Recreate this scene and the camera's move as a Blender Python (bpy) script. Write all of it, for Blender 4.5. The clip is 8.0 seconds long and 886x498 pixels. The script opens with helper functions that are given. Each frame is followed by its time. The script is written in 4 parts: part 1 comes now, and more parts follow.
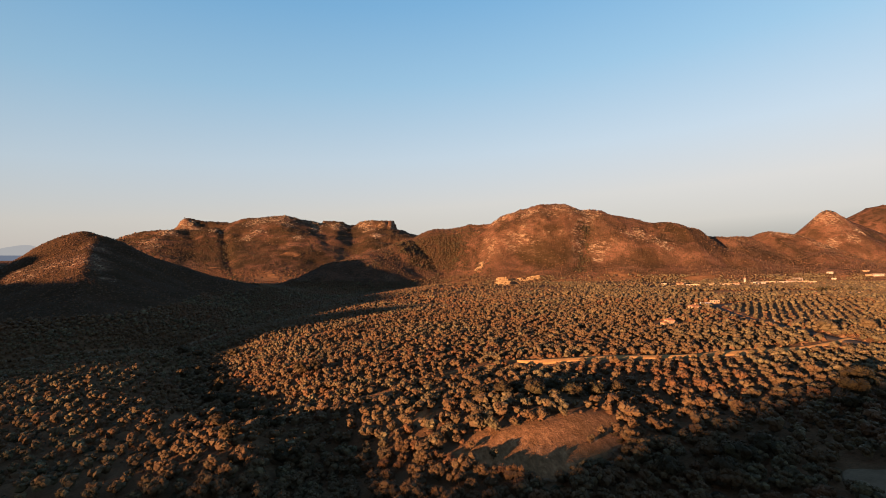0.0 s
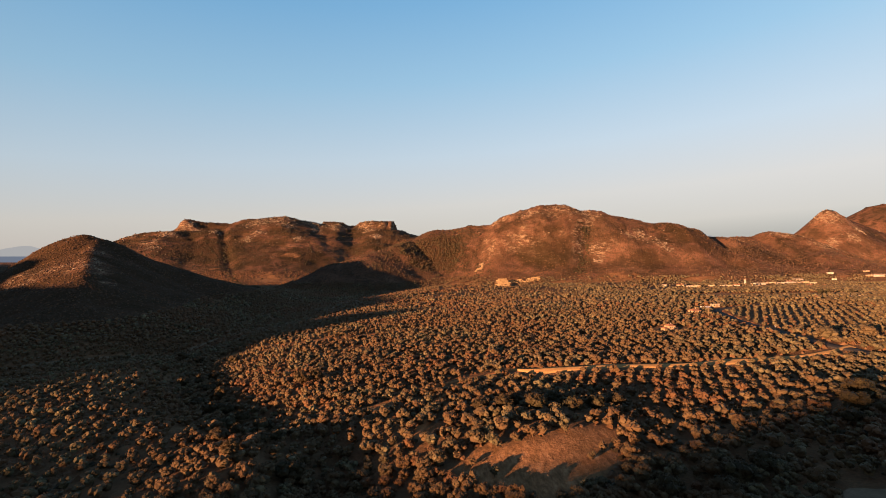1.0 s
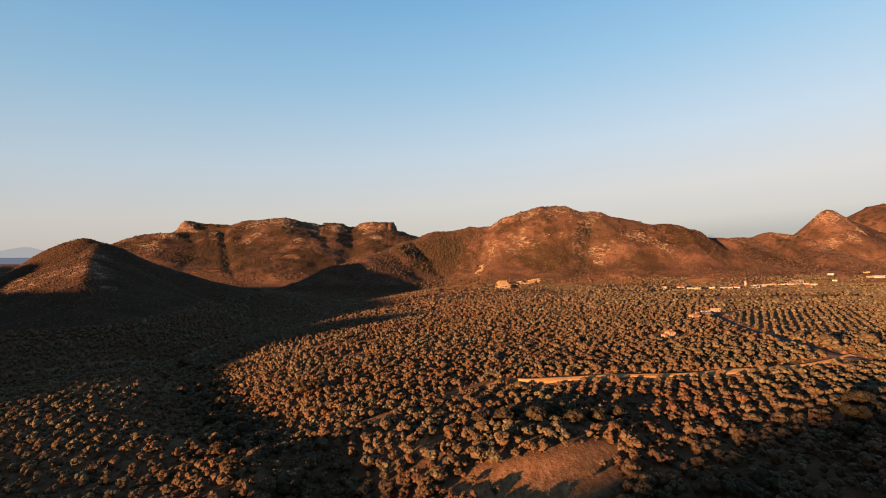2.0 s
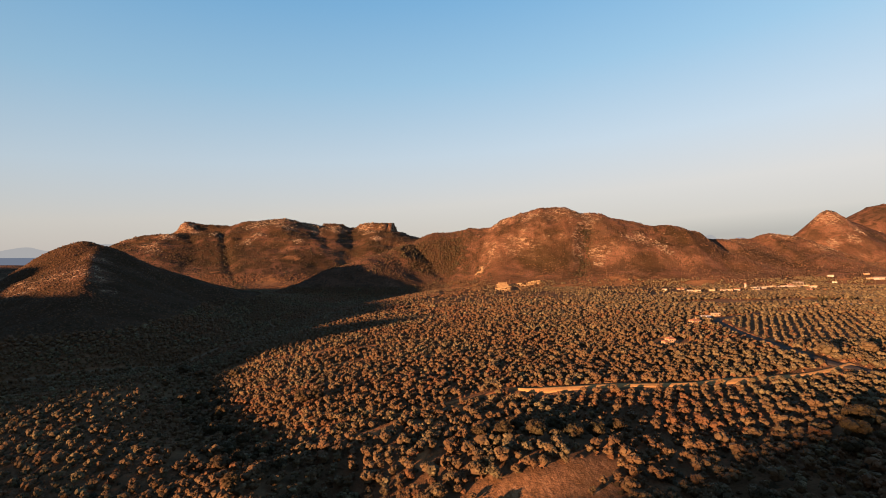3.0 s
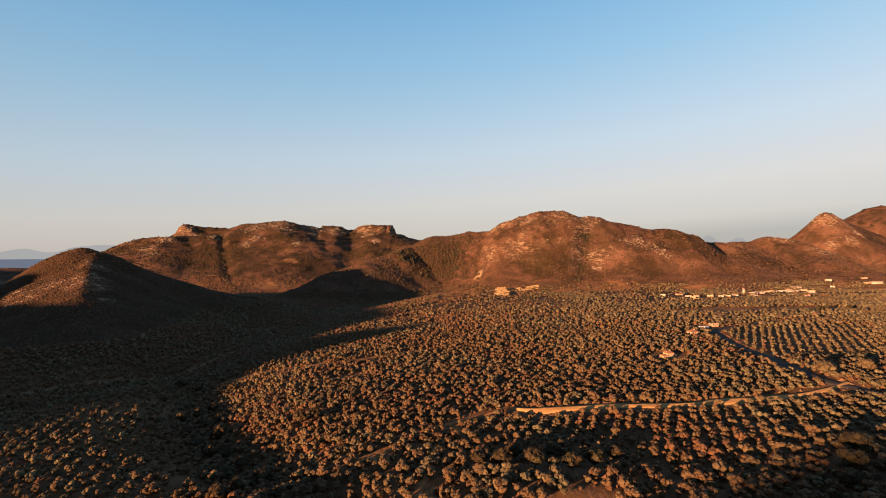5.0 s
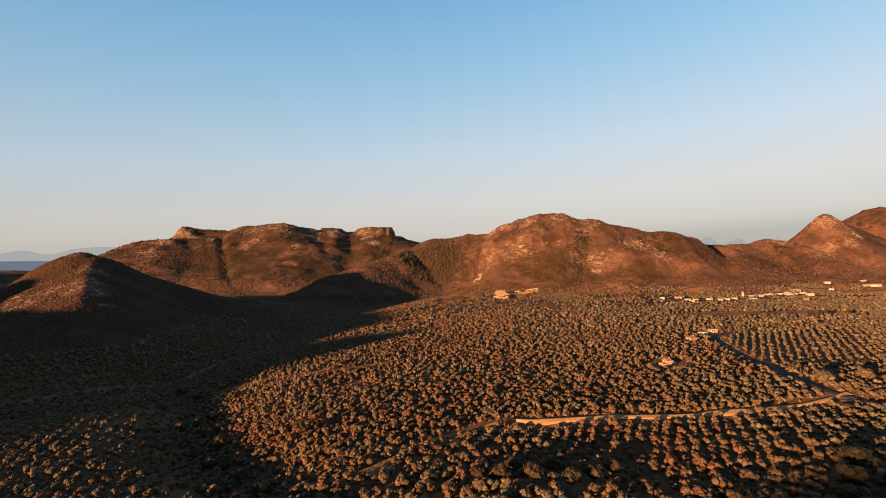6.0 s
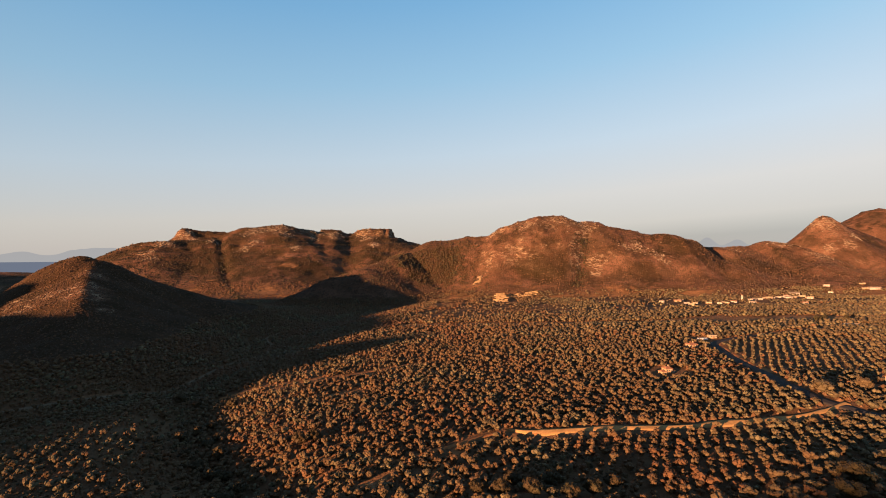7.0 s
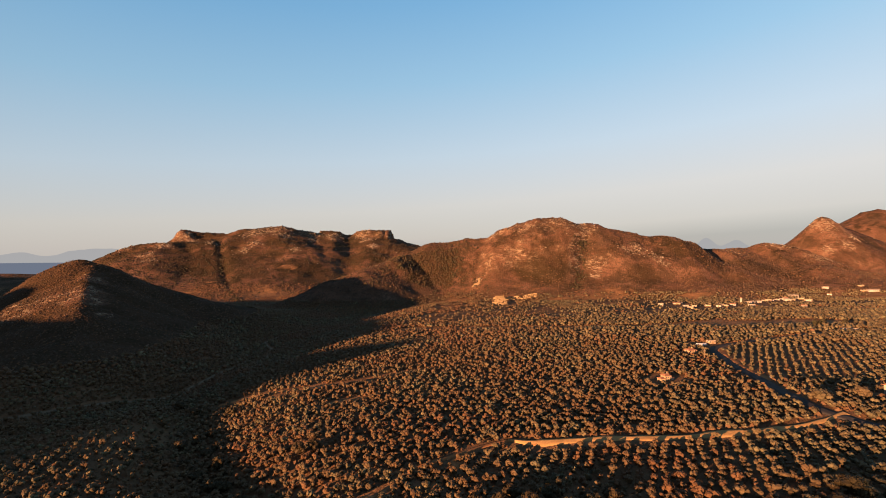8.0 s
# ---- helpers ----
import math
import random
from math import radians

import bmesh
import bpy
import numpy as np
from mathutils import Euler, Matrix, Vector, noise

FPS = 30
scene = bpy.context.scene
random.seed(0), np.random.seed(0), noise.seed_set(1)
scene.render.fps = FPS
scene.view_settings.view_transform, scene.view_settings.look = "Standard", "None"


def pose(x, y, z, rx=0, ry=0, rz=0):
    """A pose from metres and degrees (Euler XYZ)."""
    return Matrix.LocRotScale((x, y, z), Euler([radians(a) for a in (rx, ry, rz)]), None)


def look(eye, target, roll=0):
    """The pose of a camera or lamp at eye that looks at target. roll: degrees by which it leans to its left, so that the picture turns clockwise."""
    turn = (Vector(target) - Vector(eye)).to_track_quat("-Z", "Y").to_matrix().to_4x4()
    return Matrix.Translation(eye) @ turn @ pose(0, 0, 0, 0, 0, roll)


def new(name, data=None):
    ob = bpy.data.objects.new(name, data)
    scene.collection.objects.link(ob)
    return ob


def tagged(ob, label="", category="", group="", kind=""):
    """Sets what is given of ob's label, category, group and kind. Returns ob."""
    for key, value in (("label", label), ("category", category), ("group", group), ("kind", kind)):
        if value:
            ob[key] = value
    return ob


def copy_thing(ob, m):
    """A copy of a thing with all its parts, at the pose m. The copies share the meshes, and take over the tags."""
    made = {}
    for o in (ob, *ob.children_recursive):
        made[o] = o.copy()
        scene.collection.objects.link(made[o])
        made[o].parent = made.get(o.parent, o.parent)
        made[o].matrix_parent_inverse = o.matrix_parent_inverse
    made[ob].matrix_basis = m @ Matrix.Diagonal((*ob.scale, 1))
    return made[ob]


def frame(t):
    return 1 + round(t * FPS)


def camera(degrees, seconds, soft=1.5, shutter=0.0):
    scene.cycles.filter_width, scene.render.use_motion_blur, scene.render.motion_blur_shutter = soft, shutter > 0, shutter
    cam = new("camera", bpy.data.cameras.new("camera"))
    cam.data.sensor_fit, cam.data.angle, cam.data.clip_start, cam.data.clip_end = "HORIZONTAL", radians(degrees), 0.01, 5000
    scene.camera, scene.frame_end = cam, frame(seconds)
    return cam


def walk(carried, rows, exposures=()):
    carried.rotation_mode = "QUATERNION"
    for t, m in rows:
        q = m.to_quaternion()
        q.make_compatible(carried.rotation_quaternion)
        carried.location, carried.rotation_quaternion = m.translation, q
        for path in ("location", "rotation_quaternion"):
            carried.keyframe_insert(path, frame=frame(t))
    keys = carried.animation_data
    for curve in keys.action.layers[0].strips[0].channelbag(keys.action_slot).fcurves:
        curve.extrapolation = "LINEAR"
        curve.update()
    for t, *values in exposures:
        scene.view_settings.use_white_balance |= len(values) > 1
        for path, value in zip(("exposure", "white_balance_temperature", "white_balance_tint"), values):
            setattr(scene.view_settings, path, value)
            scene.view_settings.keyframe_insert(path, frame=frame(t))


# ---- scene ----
# ---- camera and path: a drone that rises straight up ----
cam = camera(85.4, 8.0, soft=0.95)
PATH = [
    (0.0, 0.00, 0.00, 48.00, -0.005, 0.775, -0.180),
    (0.5, -0.01, 0.01, 50.17, -0.010, 0.710, -0.060),
    (1.0, -0.02, 0.02, 52.36, 0.012, 0.680, -0.025),
    (1.5, -0.02, 0.01, 54.55, 0.030, 0.675, 0.042),
    (3.0, -0.01, -0.07, 61.20, 0.037, 0.590, 0.118),
    (3.5, 0.00, -0.11, 63.43, 0.028, 0.570, 0.110),
    (4.0, 0.02, -0.17, 65.67, -0.013, 0.535, 0.090),
    (4.5, 0.03, -0.24, 67.93, -0.067, 0.540, 0.105),
    (6.0, 0.11, -0.51, 74.76, -0.182, 0.665, 0.218),
    (6.5, 0.14, -0.61, 77.05, -0.200, 0.697, 0.215),
    (7.0, 0.17, -0.73, 79.36, -0.238, 0.714, 0.212),
    (7.5, 0.21, -0.86, 81.67, -0.288, 0.725, 0.230),
    (8.0, 0.25, -1.00, 84.00, -0.320, 0.715, 0.239),
]
walk(cam, [(t, pose(x, y, z, 90 + pitch, roll, yaw)) for t, x, y, z, yaw, pitch, roll in PATH])

# ---- light: a low evening sun from behind, and the clear sky ----
SUN_AZ = radians(45.0)       # the light travels this far to the right of straight ahead
SUN_EL = radians(5.0)
SUN_DIR = Vector((-math.sin(SUN_AZ) * math.cos(SUN_EL), -math.cos(SUN_AZ) * math.cos(SUN_EL), math.sin(SUN_EL)))
scene.view_settings.exposure = 2.4

world = bpy.data.worlds.new("evening_sky")
scene.world = world
world.use_nodes = True
wn, wl = world.node_tree.nodes, world.node_tree.links
sky = wn.new("ShaderNodeTexSky")
sky.sky_type, sky.sun_disc = "NISHITA", False
sky.sun_elevation, sky.sun_rotation = SUN_EL, math.atan2(SUN_DIR.x, SUN_DIR.y)
sky.altitude, sky.air_density, sky.dust_density, sky.ozone_density = 100, 1.0, 1.0, 3.0
# evening haze lies over the sky's colour, thick at the horizon and thin above
where = wn.new("ShaderNodeTexCoord")
axes = wn.new("ShaderNodeSeparateXYZ")
wl.new(where.outputs["Generated"], axes.inputs[0])
haze = wn.new("ShaderNodeValToRGB")
stops = ((0.0, (0.42, 0.40, 0.39)), (0.035, (0.590, 0.540, 0.505)), (0.10, (0.655, 0.615, 0.580)), (0.20, (0.545, 0.635, 0.710)), (0.34, (0.33, 0.54, 0.72)), (0.47, (0.20, 0.43, 0.68)), (1.0, (0.066, 0.142, 0.28)))
while len(haze.color_ramp.elements) < len(stops):
    haze.color_ramp.elements.new(0.5)
for el, (at_z, c) in zip(haze.color_ramp.elements, stops):
    el.position, el.color = at_z, (*c, 1.0)
lift = wn.new("ShaderNodeMath")      # paler on the side away from the sun
lift.operation, lift.inputs[1].default_value = "MULTIPLY_ADD", -0.07
wl.new(axes.outputs[0], lift.inputs[0])
wl.new(axes.outputs[2], lift.inputs[2])
wl.new(lift.outputs[0], haze.inputs[0])
gain = wn.new("ShaderNodeMix")
gain.data_type, gain.blend_type = "RGBA", "MIX"
gain.inputs[0].default_value = 0.9
dim = wn.new("ShaderNodeMix")
dim.data_type, dim.blend_type = "RGBA", "MULTIPLY"
dim.inputs[0].default_value = 1.0
SKY = 0.0575
wl.new(haze.outputs[0], dim.inputs[6])
glowing = wn.new("ShaderNodeMath")    # and brighter there
glowing.operation, glowing.inputs[1].default_value, glowing.inputs[2].default_value = "MULTIPLY_ADD", 0.5, 3.52
wl.new(axes.outputs[0], glowing.inputs[0])
wl.new(glowing.outputs[0], dim.inputs[7])
# the sunset glow: a warm sky round the sun, low behind the camera
sunward = wn.new("ShaderNodeVectorMath")
sunward.operation, sunward.inputs[1].default_value = "DOT_PRODUCT", SUN_DIR
wl.new(where.outputs["Generated"], sunward.inputs[0])
near_sun = wn.new("ShaderNodeMapRange")
near_sun.interpolation_type = "SMOOTHSTEP"
near_sun.inputs["From Min"].default_value, near_sun.inputs["From Max"].default_value = -0.1, 1.0
wl.new(sunward.outputs["Value"], near_sun.inputs["Value"])
sunset = wn.new("ShaderNodeMix")
sunset.data_type, sunset.blend_type = "RGBA", "MIX"
sunset.inputs[7].default_value = (0.66, 0.64, 0.67, 1.0)
wl.new(near_sun.outputs[0], sunset.inputs[0])
wl.new(dim.outputs[2], sunset.inputs[6])
wl.new(sky.outputs[0], gain.inputs[6])
wl.new(sunset.outputs[2], gain.inputs[7])
wl.new(gain.outputs[2], wn["Background"].inputs[0])
wn["Background"].inputs[1].default_value = SKY

sun_data = bpy.data.lights.new("sun", "SUN")
sun_data.energy, sun_data.angle, sun_data.color = 5.0, radians(0.53), (1.0, 0.475, 0.22)
sun = new("sun", sun_data)
sun.matrix_world = look(SUN_DIR * 1000, (0, 0, 0))

# ---- materials ----
class Mat:
    """A node material with a few short ways to add nodes."""

    def __init__(self, name, rough=0.9):
        self.m = bpy.data.materials.new(name)
        self.m.use_nodes = True
        self.n, self.l = self.m.node_tree.nodes, self.m.node_tree.links
        self.b = self.n["Principled BSDF"]
        self.b.inputs["Roughness"].default_value = rough
        self.b.inputs["Specular IOR Level"].default_value = 0.05
        self.pos = self.n.new("ShaderNodeNewGeometry").outputs["Position"]

    def put(self, socket, value):
        if isinstance(value, bpy.types.NodeSocket):
            self.l.new(value, socket)
        else:
            socket.default_value = (*value, 1.0) if isinstance(value, tuple) and len(value) == 3 else value

    def stretch(self, sx, sy, sz, rz=0.0):
        m = self.n.new("ShaderNodeMapping")
        m.inputs["Scale"].default_value = (sx, sy, sz)
        m.inputs["Rotation"].default_value = (0, 0, radians(rz))
        self.l.new(self.pos, m.inputs[0])
        return m.outputs[0]

    def noise(self, scale, detail=4.0, rough=0.6, vec=None, warp=0.0):
        t = self.n.new("ShaderNodeTexNoise")
        for key, value in (("Scale", scale), ("Detail", detail), ("Roughness", rough), ("Distortion", warp)):
            t.inputs[key].default_value = value
        self.l.new(vec or self.pos, t.inputs["Vector"])
        return t.outputs["Fac"]

    def cells(self, scale, vec=None, out="Distance"):
        t = self.n.new("ShaderNodeTexVoronoi")
        t.inputs["Scale"].default_value = scale
        self.l.new(vec or self.pos, t.inputs["Vector"])
        return t.outputs[out]

    def ramp(self, fac, *stops):
        r = self.n.new("ShaderNodeValToRGB")
        e = r.color_ramp.elements
        while len(e) < len(stops):
            e.new(0.5)
        for el, (p, c) in zip(e, stops):
            el.position = p
            el.color = (*c, 1.0) if isinstance(c, tuple) else (c, c, c, 1.0)
        self.put(r.inputs[0], fac)
        return r.outputs[0]

    def mix(self, fac, a, b, how="MIX"):
        x = self.n.new("ShaderNodeMix")
        x.data_type, x.blend_type = "RGBA", how
        self.put(x.inputs[0], fac), self.put(x.inputs[6], a), self.put(x.inputs[7], b)
        return x.outputs[2]

    def math(self, how, a, b=0.0):
        x = self.n.new("ShaderNodeMath")
        x.operation = how
        self.put(x.inputs[0], a), self.put(x.inputs[1], b)
        return x.outputs[0]

    def attr(self, name):
        a = self.n.new("ShaderNodeAttribute")
        a.attribute_name = name
        return a.outputs["Fac"]

    def island(self):
        return self.n.new("ShaderNodeNewGeometry").outputs["Random Per Island"]

    def one(self):
        return self.n.new("ShaderNodeObjectInfo").outputs["Random"]

    def colour(self, c):
        self.put(self.b.inputs["Base Color"], c)
        return self

    def bump(self, height, strength=0.5, dist=0.1):
        x = self.n.new("ShaderNodeBump")
        x.inputs["Strength"].default_value, x.inputs["Distance"].default_value = strength, dist
        self.l.new(height, x.inputs["Height"])
        self.l.new(x.outputs[0], self.b.inputs["Normal"])
        return self


def leaf_material(name, dark, mid, light, dry):
    """Foliage: tone by leaf tuft, by clump, by tree and by patch of the grove."""
    m = Mat(name, 0.6)
    m.b.inputs["Specular IOR Level"].default_value = 0.07
    tone = m.math("ADD", m.math("MULTIPLY", m.island(), 0.55), m.math("MULTIPLY", m.noise(2.3, 4.0, 0.7), 0.65))
    leaf = m.ramp(tone, (0.22, dark), (0.55, mid), (0.85, light))
    tree = m.noise(0.11, 2.0)
    patch = m.noise(0.017, 3.0)
    east = m.n.new("ShaderNodeSeparateXYZ")
    m.l.new(m.pos, east.inputs[0])
    tended = m.n.new("ShaderNodeMapRange")
    for key, value in (("From Min", 60.0), ("From Max", 190.0), ("To Min", 1.0), ("To Max", 0.35)):
        tended.inputs[key].default_value = value
    m.l.new(east.outputs[0], tended.inputs["Value"])
    tended = tended.outputs[0]
    c = m.mix(m.math("MULTIPLY", m.ramp(tree, (0.40, 0.0), (0.62, 0.85)), tended), leaf, dry)
    c = m.mix(m.math("MULTIPLY", m.ramp(patch, (0.42, 0.0), (0.56, 0.70)), tended), c, dry)
    return m.colour(c).bump(m.noise(3.2, 3.0, 0.7), 0.5, 0.3).m


LEAF = leaf_material("olive_leaves", (0.025, 0.0225, 0.015), (0.050, 0.045, 0.027), (0.106, 0.095, 0.054), (0.068, 0.041, 0.022))
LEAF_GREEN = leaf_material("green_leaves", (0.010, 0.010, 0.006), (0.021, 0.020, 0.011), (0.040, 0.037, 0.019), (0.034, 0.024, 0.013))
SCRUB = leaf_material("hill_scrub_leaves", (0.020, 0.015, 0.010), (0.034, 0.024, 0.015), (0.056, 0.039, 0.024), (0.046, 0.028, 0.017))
LEAF_DRY = leaf_material("dry_leaves", (0.038, 0.022, 0.0125), (0.070, 0.040, 0.021), (0.106, 0.064, 0.036), (0.078, 0.042, 0.022))
bark = Mat("bark", 0.95)
BARK = bark.colour(bark.ramp(bark.noise(3.0, 5.0), (0.3, (0.035, 0.025, 0.018)), (0.7, (0.11, 0.085, 0.06)))).bump(bark.noise(14.0), 0.6, 0.05).m


def land_material():
    m = Mat("land", 0.97)
    hill = m.attr("hill")
    # valley soil: reddish earth, straw, darker litter
    big, mid, fine = m.noise(0.012, 4.0), m.noise(0.09, 5.0), m.noise(1.3, 5.0)
    soil = m.ramp(mid, (0.30, (0.070, 0.040, 0.022)), (0.50, (0.118, 0.065, 0.036)), (0.72, (0.175, 0.102, 0.058)))
    soil = m.mix(m.ramp(big, (0.40, 0.0), (0.62, 0.7)), soil, (0.100, 0.060, 0.031))
    soil = m.mix(m.ramp(fine, (0.35, 0.55), (0.60, 0.0)), soil, (0.048, 0.033, 0.019))
    # hills: red-brown scrub, darker bushes, straw, pale limestone
    warm = m.ramp(m.noise(0.0075, 6.0, 0.65), (0.34, (0.055, 0.035, 0.023)), (0.50, (0.100, 0.053, 0.034)), (0.66, (0.128, 0.074, 0.049)))
    bush = m.ramp(m.cells(0.32), (0.12, 1.0), (0.46, 0.0))
    bush = m.math("MULTIPLY", bush, m.ramp(m.noise(0.02, 5.0), (0.30, 0.25), (0.62, 0.95)))
    scrub = m.mix(bush, warm, (0.014, 0.013, 0.006))
    brush = m.math("MULTIPLY", m.ramp(m.noise(0.028, 8.0, 0.72, warp=0.6), (0.44, 0.0), (0.56, 1.0)), m.ramp(m.noise(0.0045, 3.0), (0.38, 0.25), (0.62, 0.85)))
    scrub = m.mix(brush, scrub, (0.017, 0.014, 0.007))
    stone = m.math("MULTIPLY", m.ramp(m.noise(0.075, 6.0, 0.75, warp=1.2), (0.60, 0.0), (0.66, 1.0)), m.ramp(m.noise(0.0085, 4.0), (0.53, 0.0), (0.66, 1.0)))
    stone = m.math("MAXIMUM", stone, m.math("MULTIPLY", m.attr("rock"), m.ramp(m.noise(0.09, 7.0, 0.78, m.stretch(1.0, 1.0, 2.2)), (0.50, 0.0), (0.58, 1.0))))
    scrub = m.mix(stone, scrub, m.ramp(m.noise(0.4, 5.0), (0.3, (0.14, 0.10, 0.065)), (0.7, (0.30, 0.235, 0.165))))
    # dark thickets, and the darkening that deepens the knoll's shade
    scrub = m.mix(m.math("MULTIPLY", m.attr("maquis_shade"), 0.68), scrub, (0.020, 0.015, 0.007))
    bare = m.attr("bare")
    c = m.mix(hill, soil, scrub)
    straw = m.ramp(m.noise(0.9, 6.0, 0.7, m.stretch(1.0, 0.35, 1.0, 40)), (0.36, (0.085, 0.046, 0.023)), (0.50, (0.175, 0.092, 0.045)), (0.64, (0.260, 0.150, 0.078)))
    straw = m.mix(m.ramp(m.noise(0.14, 4.0), (0.42, 0.0), (0.6, 0.6)), straw, (0.085, 0.050, 0.022))
    c = m.mix(bare, c, straw)
    m.colour(c)
    stony = m.math("MULTIPLY", m.noise(0.35, 6.0, 0.7), m.math("MULTIPLY", hill, 3.0))
    tufty = m.math("MULTIPLY", m.noise(0.8, 5.0, 0.7), 0.75)
    h = m.math("ADD", m.math("ADD", stony, tufty), m.math("MULTIPLY", m.math("MULTIPLY", bush, hill), 0.8))
    return m.bump(h, 0.8, 1.0).m


LAND = land_material()


def plain_material(name, lo, hi, scale=0.6, rough=0.9, fine=6.0, relief=0.02):
    m = Mat(name, rough)
    c = m.ramp(m.noise(scale, 5.0), (0.3, lo), (0.7, hi))
    c = m.mix(m.ramp(m.noise(fine, 4.0), (0.35, 0.35), (0.6, 0.0)), c, tuple(v * 0.6 for v in lo))
    return m.colour(c).bump(m.noise(fine * 1.5, 4.0), 0.5, relief).m


STRAW = plain_material("dry_straw", (0.085, 0.044, 0.018), (0.215, 0.115, 0.050), 0.8, 0.9, 5.0, 0.01)
DIRT = plain_material("ochre_dirt", (0.21, 0.128, 0.054), (0.34, 0.208, 0.088), 0.35, 0.97, 1.2, 0.06)
EARTH_CUT = plain_material("red_earth_cut", (0.15, 0.070, 0.030), (0.25, 0.120, 0.052), 0.3, 0.97, 1.5, 0.08)
ASPHALT = plain_material("asphalt", (0.026, 0.025, 0.026), (0.048, 0.045, 0.043), 0.2, 0.85, 3.0, 0.01)
GRAVEL = plain_material("grey_gravel", (0.095, 0.068, 0.045), (0.150, 0.112, 0.076), 0.25, 0.97, 2.5, 0.05)
PLASTER = plain_material("white_plaster", (0.20, 0.185, 0.165), (0.32, 0.300, 0.270), 0.5, 0.85, 4.0, 0.01)
PLASTER_WARM = plain_material("cream_plaster", (0.22, 0.155, 0.09), (0.30, 0.22, 0.14), 0.5, 0.85, 4.0, 0.01)
ROOF = plain_material("clay_roof", (0.17, 0.080, 0.050), (0.27, 0.150, 0.095), 0.8, 0.9, 5.0, 0.03)
ROOF_PALE = plain_material("pale_roof", (0.18, 0.15, 0.12), (0.30, 0.26, 0.21), 0.6, 0.9, 4.0, 0.02)
LIMESTONE = plain_material("limestone", (0.115, 0.095, 0.073), (0.235, 0.200, 0.156), 0.25, 0.95, 1.0, 0.3)
QUARRY = plain_material("ochre_quarry_stone", (0.14, 0.100, 0.055), (0.28, 0.210, 0.120), 0.12, 0.95, 0.7, 0.3)
DARK = plain_material("dark_glass", (0.02, 0.022, 0.026), (0.035, 0.038, 0.045), 2.0, 0.25, 6.0, 0.0)
WOOD = plain_material("weathered_wood", (0.10, 0.075, 0.05), (0.18, 0.14, 0.10), 2.0, 0.9, 8.0, 0.01)
METAL = plain_material("galvanised_metal", (0.30, 0.30, 0.31), (0.45, 0.45, 0.46), 2.0, 0.5, 9.0, 0.0)
WHITE = plain_material("white_paint", (0.40, 0.40, 0.40), (0.5, 0.5, 0.5), 2.0, 0.4, 9.0, 0.0)
GREYBLUE = plain_material("grey_paint", (0.16, 0.18, 0.20), (0.22, 0.24, 0.27), 2.0, 0.4, 9.0, 0.0)

# ---- the land: one sheet, z = land(x, y) ----
def _hash(ix, iy, seed):
    h = (ix.astype(np.int64) * 374761393 + iy.astype(np.int64) * 668265263 + seed * 1442695041) & 0xFFFFFFFF
    h = ((h ^ (h >> 13)) * 1274126177) & 0xFFFFFFFF
    return ((h ^ (h >> 16)) & 0xFFFF) / 32767.5 - 1.0


def value_noise(x, y, seed):
    ix, iy = np.floor(x), np.floor(y)
    fx, fy = x - ix, y - iy
    fx, fy = fx * fx * (3 - 2 * fx), fy * fy * (3 - 2 * fy)
    a, b = _hash(ix, iy, seed), _hash(ix + 1, iy, seed)
    c, d = _hash(ix, iy + 1, seed), _hash(ix + 1, iy + 1, seed)
    return (a + (b - a) * fx) * (1 - fy) + (c + (d - c) * fx) * fy


def fbm(x, y, size, octaves, seed, gain=0.5):
    total, amp = 0.0, 1.0
    for k in range(octaves):
        total = total + amp * value_noise(x / size + 17.3 * k, y / size - 9.1 * k, seed + k)
        size, amp = size * 0.5, amp * gain
    return total


def ridged(x, y, size, octaves, seed):
    total, amp = 0.0, 1.0
    for k in range(octaves):
        total = total + amp * (1 - np.abs(value_noise(x / size + 5.7 * k, y / size + 3.3 * k, seed + k)) * 2)
        size, amp = size * 0.5, amp * 0.5
    return total


def step(a, b, x):
    t = np.clip((x - a) / (b - a), 0, 1)
    return t * t * (3 - 2 * t)


def along(x, y, pts):
    """Distance to a line of points (x, y, ...), and the other values of its nearest place."""
    best, vals = np.full(np.shape(x), 1e9), None
    for p, q in zip(pts[:-1], pts[1:]):
        p, q = np.array(p, float), np.array(q, float)
        dx, dy = q[0] - p[0], q[1] - p[1]
        t = np.clip(((x - p[0]) * dx + (y - p[1]) * dy) / (dx * dx + dy * dy), 0, 1)
        d = np.hypot(x - p[0] - t * dx, y - p[1] - t * dy)
        v = [p[k] + t * (q[k] - p[k]) for k in range(2, len(p))]
        near = d < best
        vals = v if vals is None else [np.where(near, n, o) for n, o in zip(v, vals)]
        best = np.where(near, d, best)
    return best, vals


def hill(x, y, pts, sharp=1.0):
    """A ridge: crest points (x, y, height, half-width); height above the foot falls off to nothing at the half-width."""
    out = np.full(np.shape(x), 0.0)
    for p, q in zip(pts[:-1], pts[1:]):
        d, (z, w) = along(x, y, (p, q))
        t = np.clip(d / w, 0, 1)
        round_top = 0.5 + 0.5 * np.cos(np.pi * t)
        peaked = (1 - t) ** 1.35
        out = np.maximum(out, z * (sharp * peaked + (1 - sharp) * round_top))
    return out


